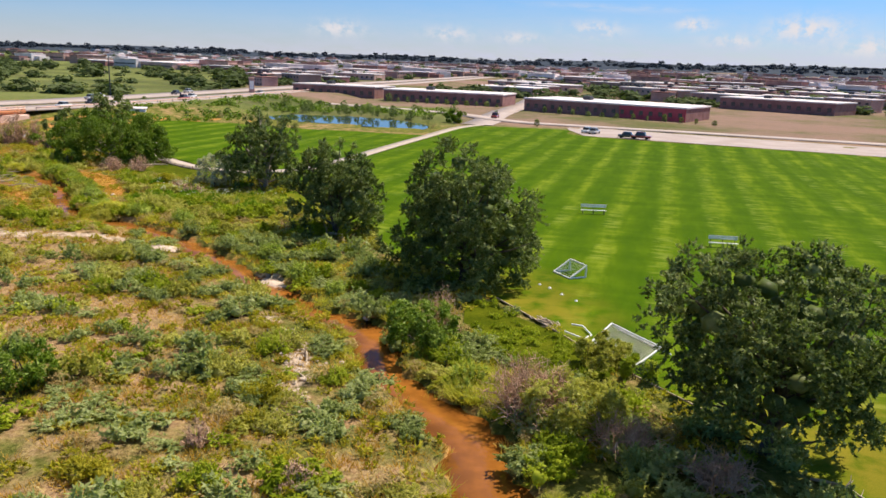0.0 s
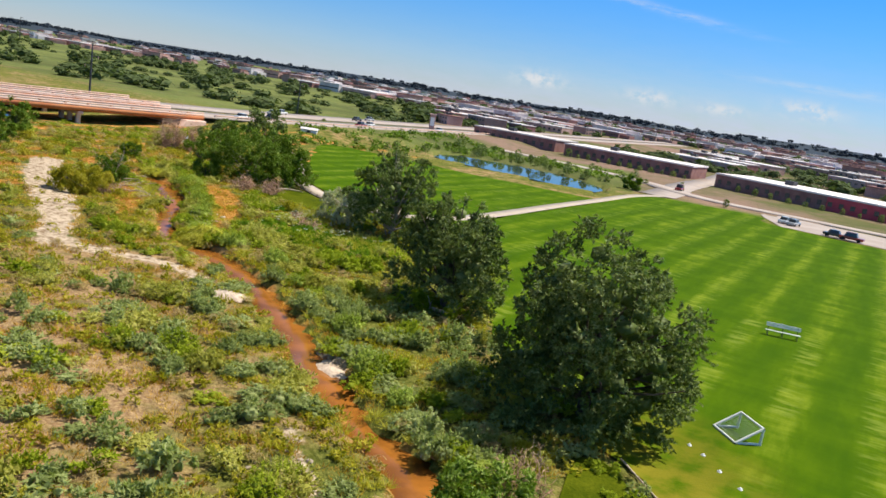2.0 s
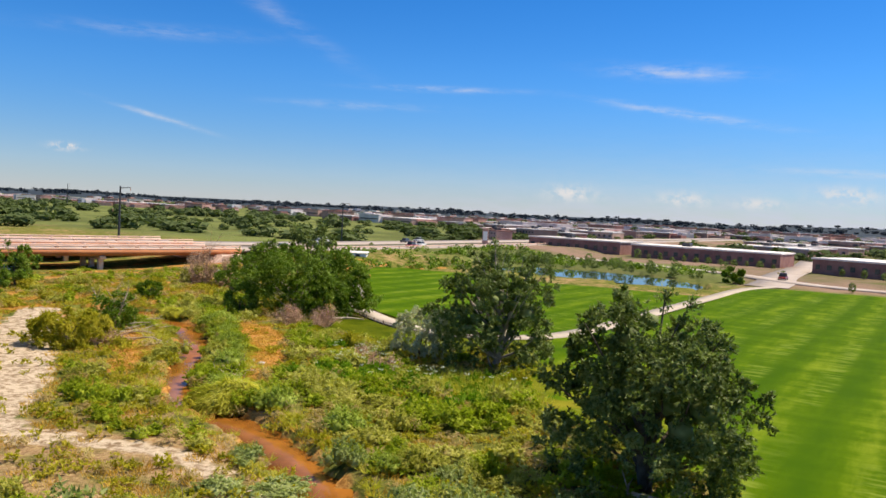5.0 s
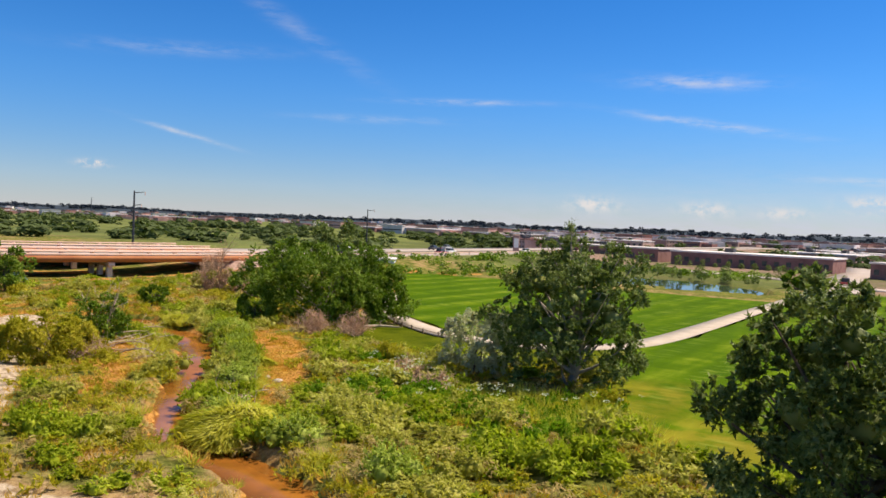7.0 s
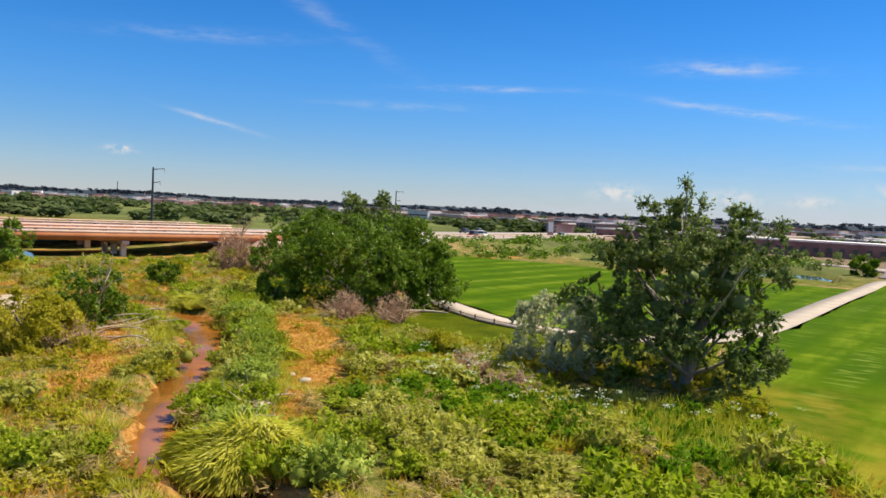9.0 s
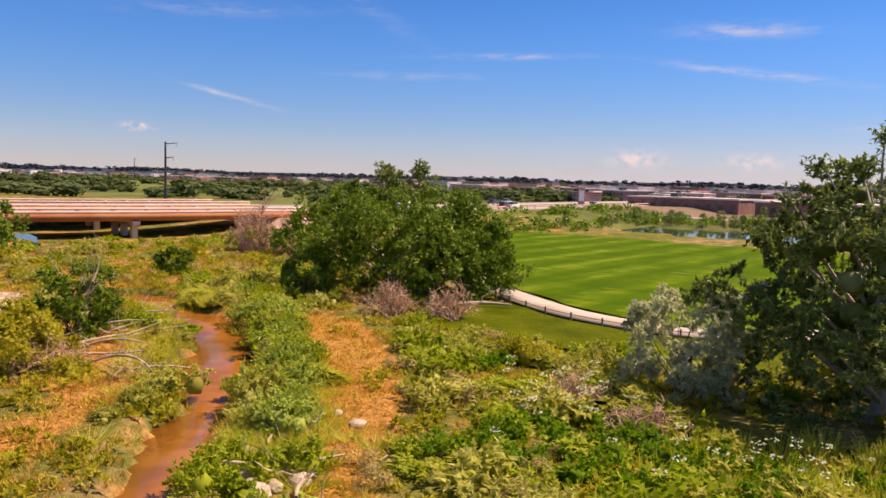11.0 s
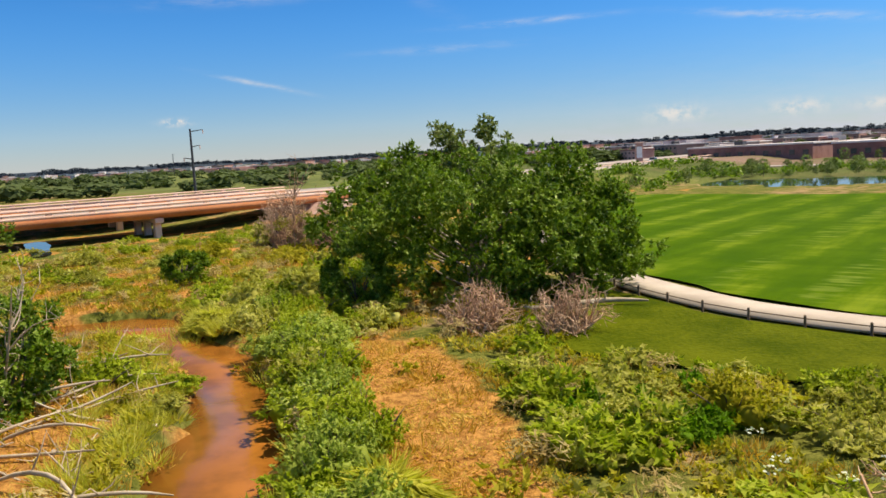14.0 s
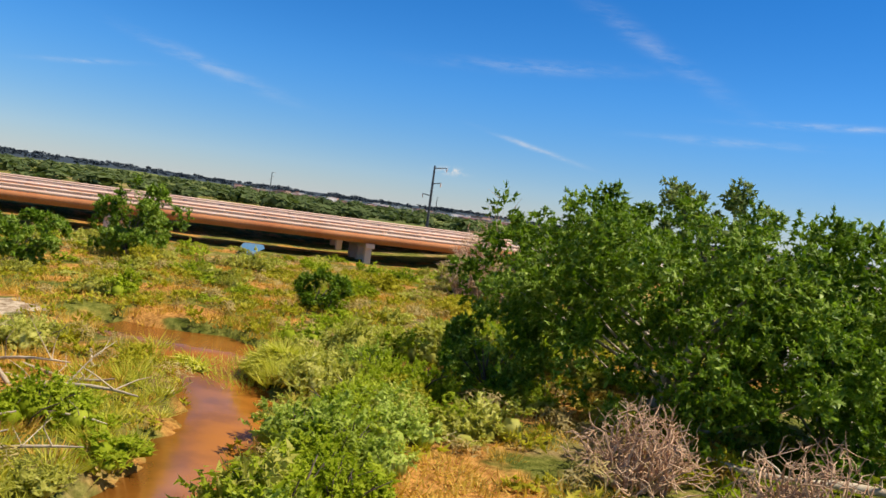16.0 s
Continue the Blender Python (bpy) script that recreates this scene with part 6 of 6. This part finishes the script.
bench(18.4, 90.9, -3, 3.0)
bench(28.3, 75.2, -8, 2.8)
for x, y in ((8.29, 59.77), (8.95, 58.83), (9.65, 57.15), (10.5, 55.58)):
    bm = bmesh.new()
    bmesh.ops.create_cone(bm, segments=14, radius1=0.14, radius2=0.05, depth=0.1, cap_ends=True)
    bmesh.ops.translate(bm, vec=(0, 0, 0.06), verts=bm.verts)
    me = bpy.data.meshes.new("marker_cone")
    bm.to_mesh(me)
    bm.free()
    me.materials.append(M_WHITE)
    ob = new("marker_cone", me)
    ob.location = (x, y, 0.02)
    tagged(ob, "small white marker cone on yellowed grass", "marker cone", "marker cones on the field")


def build_edging():
    """Low pale edging between rough grass and field, in separate lengths."""
    top = holder("lawn_edging")
    tagged(top, "low pale timber edging between rough grass and field", "edging")
    line = resample([(4.6, 55.6), (6.6, 51.6), (8.3, 48.0), (9.9, 44.4), (11.6, 41.2), (14.2, 36.8)], 1.5)
    for a, q in zip(line, line[1:]):
        part_mesh("edging_board", mesh_from("edging_board", *tube([(*a, 0.06), (*(a + (q - a) * 0.97), 0.07)], [0.055, 0.055], 5), M_DRIFT), top)


build_edging()


def grass_mound(x, y, radius, tall, n, seed, label):
    """Long grass that hangs over a rounded tussock."""
    r = np.random.default_rng(seed)
    u = ball_points(r, n)
    u[:, 2] = np.abs(u[:, 2])
    lump = 1 + 0.12 * np.sin(u[:, 0] * 5 + seed) + 0.1 * np.cos(u[:, 1] * 6)
    p = u * np.array([radius, radius * 0.85, tall]) * lump[:, None] * r.uniform(0.86, 1.0, n)[:, None]
    d = u * np.array([1, 1, 0.25]) + np.array([0.25, -0.35, -0.35]) + r.normal(size=(n, 3)) * 0.25
    s = unit(np.cross(d, u + r.normal(size=(n, 3)) * 0.3))
    l, w = r.uniform(0.35, 0.75, n)[:, None], r.uniform(0.03, 0.06, n)[:, None]
    tip = p + unit(d) * l
    tip[:, 2] = np.maximum(tip[:, 2], 0.02)
    v = np.stack([p - s * w, p + s * w, tip], 1).reshape(-1, 3)
    top = holder("grass_mound", pose(x, y, float(height(np.array([x]), np.array([y]))[0]) - 0.15))
    part_mesh("long_grass", mesh_from("long_grass", v, np.arange(3 * n).reshape(-1, 3), L_REED), top, kind="stuff")
    bm = bmesh.new()
    bmesh.ops.create_icosphere(bm, subdivisions=3, radius=1)
    for q in bm.verts:
        q.co = Vector((q.co.x * radius * 0.86, q.co.y * radius * 0.73, q.co.z * tall * 0.84))
    part("core", bm, L_REED, top, "dense green base of the tussock")
    return tagged(top, label, "grass mound", "tussocks over the creek")


grass_mound(-35.2, 82.4, 2.5, 1.25, 9000, 1, "pale yellow-green long grass draped over a mound")
grass_mound(2.3, 39.8, 2.0, 1.0, 6000, 2, "pale yellow-green long grass draped over the bank")
grass_mound(-63.2, 109.8, 1.2, 0.75, 2500, 4, "grassy islet in the creek pool")
grass_mound(-60.4, 111.6, 1.0, 0.7, 2200, 5, "grassy islet in the creek pool")
grass_mound(-43.4, 97.2, 1.2, 0.7, 2500, 3, "small tussock of pale grass beside the creek")


def build_shed():
    top = holder("shed", pose(-80.0, 209.0, 0.0, 0, 0, 15))
    part("wall", boxed(-2, -1.5, 0, 2, 1.5, 2.2, 0.03), M_WHITE, top)
    bm = boxed(-2.3, -1.8, 2.2, 2.3, 1.8, 2.6, 0.03)
    for v in bm.verts:
        if v.co.z > 2.4:
            v.co.y *= 0.3
    part("roof", bm, M_ROOF, top)
    part("door", boxed(-0.5, -1.54, 0.02, 0.5, -1.503, 1.95), M_STEEL, top, "dark door")
    tagged(top, "small white shed beside the pond field", "shed")


build_shed()


def build_sign():
    top = holder("monument_sign", pose(-78.0, 327.0, 0.0, 0, 0, 12))
    part("base", boxed(-1.6, -1.0, 0, 1.6, 1.0, 1.0, 0.05), M_BRICK, top)
    part("pillar", boxed(-1.1, -0.6, 1.0, 1.1, 0.6, 7.6, 0.08), M_TAN, top, "tan stone pillar")
    part("panel", boxed(-0.8, -0.66, 3.2, 0.8, -0.604, 6.6), M_WHITE, top, "pale sign panel")
    part("cap", boxed(-1.3, -0.8, 7.6, 1.3, 0.8, 8.0, 0.05), M_CONCRETE, top)
    tagged(top, "tall tan pillar sign beside the highway", "sign")


build_sign()


def build_headwall():
    bm = boxed(-2.0, -0.3, 0, 2.0, 0.3, 1.3, 0.05)
    for v in bm.verts:
        if v.co.z > 0.6:
            v.co.x = v.co.x * 0.55 + 0.3
            v.co.y += 0.5
    me = bpy.data.meshes.new("drain_headwall")
    bm.to_mesh(me)
    bm.free()
    me.materials.append(M_WHITE)
    for x, y, a, k in ((-81.0, 150.6, 25, 1.0), (-74.0, 144.6, -10, 0.5)):
        ob = new("drain_headwall", me)
        ob.matrix_basis = pose(x, y, -0.1, 0, 0, a) @ Matrix.Diagonal((k, k, k, 1))
        tagged(ob, "pale concrete drain headwall half hidden in scrub", "headwall")


build_headwall()


def utility_pole(x, y, tall, label, arms=True, thick=0.3):
    top = holder("utility_pole", pose(x, y, float(height(np.array([x]), np.array([y]))[0]), 0, 0, 40))
    part_mesh("pole", mesh_from("pole", *tube([(0, 0, -0.5), (0, 0, tall * 0.5), (0, 0, tall)], [thick, thick * 0.85, thick * 0.6], 8), M_STEEL), top)
    if arms:
        for z, l, s in ((tall - 0.2, 2.4, 1), (tall - 3.2, 1.6, 1), (tall - 5.6, 1.6, -1)):
            part_mesh("arm", mesh_from("arm", *tube([(0, 0, z - 0.3), (s * l, 0, z)], [0.12, 0.08], 6), M_STEEL), top)
            part_mesh("insulator", mesh_from("insulator", *tube([(s * l, 0, z), (s * l, 0, z - 0.8)], [0.1, 0.1], 6), M_CONCRETE), top)
    return tagged(top, label, "pole", "power line poles")


utility_pole(-143.5, 205.0, 15.2, "tall dark steel power pole beyond the highway")
utility_pole(-125.4, 301.4, 14.6, "distant dark steel power pole on the plain", thick=0.26)
utility_pole(-520.0, 430.0, 20.0, "distant dark steel power pole on the plain", thick=0.4)
utility_pole(-700.0, 800.0, 26.0, "distant dark steel power pole on the plain", thick=0.5)

# ---- town ----


def building(name, wide, deep, tall, wall, label, bays=10, roof=M_ROOF, band=None, storeys=1):
    """A flat-roofed block: walls, parapet, roof, a row of windows on each storey, roof units."""
    top = holder(name)
    part("wall", boxed(-wide / 2, -deep / 2, -1, wide / 2, deep / 2, tall, 0.03), wall, top)
    part("roof", boxed(-wide / 2 - 0.3, -deep / 2 - 0.3, tall, wide / 2 + 0.3, deep / 2 + 0.3, tall + 0.55, 0.04), roof, top, "pale flat roof")
    if band:
        part("accent_wall", boxed(wide * 0.12, -deep / 2 - 0.35, -1, wide / 2 + 0.05, -deep / 2 - 0.003, tall - 0.05, 0.03), band, top, "red brick front")
    step = wide / bays
    for s in range(storeys):
        h = tall / storeys
        me = bpy.data.meshes.new("window")
        bm = boxed(-step * 0.2, -0.08, -h * 0.17, step * 0.2, 0.04, h * 0.17)
        bm.to_mesh(me)
        bm.free()
        me.materials.append(M_GLASS)
        for i in range(bays):
            w = part_mesh("window", me, top)
            w.location = (-wide / 2 + step * (i + 0.5), -deep / 2 - (0.36 if band and i + 0.5 > bays * 0.62 else 0.02), h * (s + 0.48))
    part("roof_unit", boxed(-wide * 0.2, -1.5, tall + 0.55, -wide * 0.2 + 3, 1.5, tall + 1.9, 0.05), M_STEEL, top)
    return tagged(top, label, "building", "town buildings")


def place_front(ob, x0, y0, x1, y1, deep):
    a = math.atan2(y1 - y0, x1 - x0)
    ob.matrix_basis = pose((x0 + x1) / 2 - math.sin(a) * deep / 2, (y0 + y1) / 2 + math.cos(a) * deep / 2, 0, 0, 0, math.degrees(a))


place_front(building("brick_building", 62, 26, 4.3, M_BRICK, "long low brown brick building with pale roof and red end", 18, band=M_REDBRICK), 32, 300, 81, 265, 26)
place_front(building("brick_building", 52, 22, 4.4, M_BRICK, "long low brown brick building with pale roof", 14), -25, 338, 25, 321, 22)
place_front(building("brick_building", 42, 20, 4.6, M_BRICK, "reddish brick building with pale flat roof", 10), -68, 366, -30, 350, 20)
place_front(building("brick_building", 52, 26, 5.0, M_BRICK, "far brown brick building with pale roof", 12), 128, 380, 172, 335, 26)


def plain_block(name, wide, deep, tall, wall, roof, label):
    """A far building: walls, overhanging roof, a lower wing."""
    top = holder(name)
    part("wall", boxed(-wide / 2, -deep / 2, -2, wide / 2, deep / 2, tall), wall, top)
    part("roof", boxed(-wide / 2 - 0.4, -deep / 2 - 0.4, tall, wide / 2 + 0.4, deep / 2 + 0.4, tall + 0.7), roof, top, "pale flat roof" if roof == M_ROOF else "brown roof")
    part("wing", boxed(wide / 2, -deep * 0.3, -2, wide * 0.8, deep * 0.4, tall * 0.7), wall, top)
    part("window_band", boxed(-wide * 0.45, -deep / 2 - 0.12, tall * 0.42, wide * 0.45, -deep / 2 - 0.02, tall * 0.58), M_GLASS, top)
    return tagged(top, label, "building", "town buildings")


def build_town():
    near = [building("house", 13, 10, 4.6, M_TAN, "small distant tan house among trees", 4, M_BRICK, storeys=2), building("warehouse", 36, 20, 4.6, M_TAN, "large distant tan warehouse with pale roof", 8),
            building("shop", 24, 15, 4.2, M_BRICK, "distant brown brick shop with pale roof", 6), building("office", 22, 16, 6, M_TAN, "distant tan office with pale roof", 6, storeys=2)]
    far = [plain_block("house", 16, 12, 5, M_TAN, M_BRICK, "far small tan house among trees"), plain_block("warehouse", 60, 30, 6, M_TAN, M_ROOF, "far wide tan warehouse with pale roof"), plain_block("shop", 34, 20, 5, M_BRICK, M_ROOF, "far brown shop with pale roof"),
           plain_block("apartment_building", 36, 16, 9, M_TAN, M_BRICK, "far tan apartment building among trees"), plain_block("office", 28, 22, 8, M_ROOF, M_ROOF, "far whitish office building with pale roof")]
    r = np.random.default_rng(60)
    made, used = [0, 0], []
    while sum(made) < 760:
        dist = 440 * math.exp(r.uniform(0, 2.0))
        az = r.uniform(-24, 29) if dist < 900 else r.uniform(-56, 32)
        if (az < -13 and dist < 700 + 22 * (-13 - az)) or (az > 8 and 430 < dist < 950 and r.uniform() < 0.6) or (az < -24 and r.uniform() < 0.5):
            continue
        x, y = math.sin(radians(az)) * dist, math.cos(radians(az)) * dist
        if far_from(HW, np.array([x]), np.array([y]))[0][0] < 55 or any(abs(x - a) < 24 + c and abs(y - b) < 20 + c for a, b, c in used):
            continue
        if math.hypot(x - 57, y - 285) < 62 or math.hypot(x, y - 330) < 46 or math.hypot(x + 50, y - 360) < 42 or math.hypot(x - 150, y - 360) < 50:
            continue
        used.append((x, y, dist * 0.008))
        m = pose(x, y, float(height(np.array([x]), np.array([y]))[0]), 0, 0, r.choice((-35, 55, -20, -50)) + r.uniform(-4, 4))
        which = int(dist > 800)
        kinds = (near, far)[which]
        if made[which] < len(kinds):
            kinds[made[which]].matrix_basis = m
        else:
            copy_thing(kinds[r.integers(len(kinds))], m)
        made[which] += 1


build_town()


def far_tree_cloud(r, tall, wide, n, leaf):
    u = ball_points(r, n)
    p = np.array([0, 0, tall * 0.52]) + u * np.array([wide, wide, tall * 0.5]) * r.uniform(0.5, 1.0, n)[:, None]
    p[:, 2] = np.maximum(p[:, 2], 0.1)
    return sprigs(r, p, u, 1, 0.2, leaf, leaf * 0.8)


def build_far_trees():
    r = np.random.default_rng(61)
    shapes = [far_tree_cloud(r, 8, 4.4, 60, 2.7) for i in range(8)]
    xs, ys, ks = [], [], []

    def put(n, az0, az1, d0, d1, clump=0.0, big=1.0, cut=-0.1):
        while n > 0:
            dist, az = d0 * (d1 / d0) ** r.uniform(), r.uniform(az0, az1)
            x, y = math.sin(radians(az)) * dist, math.cos(radians(az)) * dist
            if clump and waves(np.array([x]), np.array([y]), clump, 62)[0] < cut:
                continue
            if far_from(HW, np.array([x]), np.array([y]))[0][0] < 42:
                continue
            xs.append(x), ys.append(y), ks.append(big * r.uniform(0.6, 1.3))
            n -= 1

    put(400, -75, -15, 330, 800, 90, 0.45, 0.1)
    put(900, -80, -12, 700, 2600, 300, 0.6, 0.05)
    put(900, -15, 30, 400, 1200, 100, 0.45, -0.2)
    put(900, -15, 32, 1000, 2900, 300, 0.7, -0.3)
    x, y, k = np.array(xs), np.array(ys), np.array(ks)
    dist = np.hypot(x, y)
    v, f = scatter(shapes, np.stack([x, y, height(x, y) - 0.3], 1), r, 0.7, 1.5, k)
    tagged(new("far_woods", mesh_from("far_woods", v, f, L_FAR)), "distant dark green woods and town trees", "woods", kind="stuff")
    low = [far_tree_cloud(r, 9, 11, 24, 6.5) for i in range(6)]
    a, q = np.radians(r.uniform(-84, 36, 1500)), r.uniform(3300, 4150, 1500)
    x, y = np.sin(a) * q, np.cos(a) * q
    v, f = scatter(low, np.stack([x, y, height(x, y) - 1.0], 1), r, 0.7, 1.6)
    # ridge trees share the ridge's painted haze blue instead of leaf colours
    tagged(new("ridge_woods", mesh_from("ridge_woods", v, f, M_HAZED_RIDGE)), "far ridge woods in a dark haze-blue colour", "woods", kind="stuff")


build_far_trees()


def build_pond_scrub():
    """Low bushes over the rough ground between the far lawn, the pond and the town."""
    r = np.random.default_rng(66)
    x, y = r.uniform(-90, 2, 900), r.uniform(190, 320, 900)
    pond = [(-27 + (a + 27) * 1.1, 225 + (b - 225) * 1.15) for a, b in POND]
    ok = ~inside(LAWN_LEFT, x, y) & ~inside(LAWN_RIGHT, x, y) & ~inside(pond, x, y) & (far_from(PATH_LINE, x, y)[0] > 4) & (waves(x, y, 18, 67) > -0.1)
    ok &= ((x < -54) | (y > 246)) & (x - np.interp(y, HW[:, 1], HW[:, 0]) > 8) & (y < 305 - 0.25 * (x + 70)) & (np.abs(y - np.interp(x, [-70, -45, -15, 8], [318, 300, 282, 262])) > 6)
    x, y = x[ok], y[ok]
    shapes = [far_tree_cloud(r, 1.5, 1.5, 40, 0.55) for i in range(6)]
    v, f = scatter(shapes, np.stack([x, y, height(x, y) - 0.1], 1), r, 0.5, 1.5)
    tagged(new("pond_scrub", mesh_from("pond_scrub", v, f, L_COTTON)), "low olive-green bushes between pond and highway", "scrub", kind="stuff")


build_pond_scrub()


def build_small_trees():
    kinds = []
    r_young = np.random.default_rng(71)
    for i, (h, q) in enumerate(((4.2, 1.5), (3.0, 1.9), (5.0, 2.3))):
        t = holder("young_tree")
        w = ball_points(r_young, 90)
        z = r_young.uniform(0.06, 1.0, 90)
        girth = q * np.sqrt(np.clip(1.02 - (1.7 * z - 0.72) ** 2, 0.02, 1))
        p = np.stack([w[:, 0] * girth, w[:, 1] * girth, z * h], 1)
        part_mesh("crown", mesh_from("crown", *sprigs(r_young, p, w, 7, 0.4, 0.4, 0.3), L_ELM), t)
        part_mesh("trunk", mesh_from("trunk", *tube([(0, 0, -0.2), (0, 0, h * 0.7)], [0.1, 0.03], 6), M_BARK), t)
        tagged(t, "small dark green park tree near the pond", "tree")
        t["group"] = "young trees round the pond"
        kinds.append(t)
    r = np.random.default_rng(63)
    spots = []
    for i in range(26):
        t = i / 25
        spots.append((-54 + 50 * t + r.normal() * 1.5, 248 - 12 * t + r.normal() * 2.5))
    for i in range(22):
        t = i / 21
        spots.append((-70 + 88 * t + r.normal() * 3, 272 - 14 * t + r.normal() * 5))
    for i in range(6):
        spots.append((r.uniform(-75, -52), r.uniform(206, 232)))
    for i in range(12):
        t = i / 11
        spots.append((38 + 50 * t, 290 - 36 * t + r.normal()))
    for i in range(12):
        t = i / 11
        spots.append((-22 + 44 * t, 330 - 15 * t + r.normal()))
    spots += [(27, 222), (-98, 262), (-60, 214), (-30, 250)]
    for i, (x, y) in enumerate(spots):
        if inside(POND, np.array([x]), np.array([y]))[0]:
            y += 14
        m = pose(x, y, 0, 0, 0, r.uniform(0, 360)) @ Matrix.Diagonal((*[r.uniform(0.35, 0.68)] * 3, 1))
        if i < 3:
            kinds[i].matrix_basis = m
        else:
            ob = copy_thing(kinds[r.integers(3)], m)
            ob.matrix_basis = m


build_small_trees()
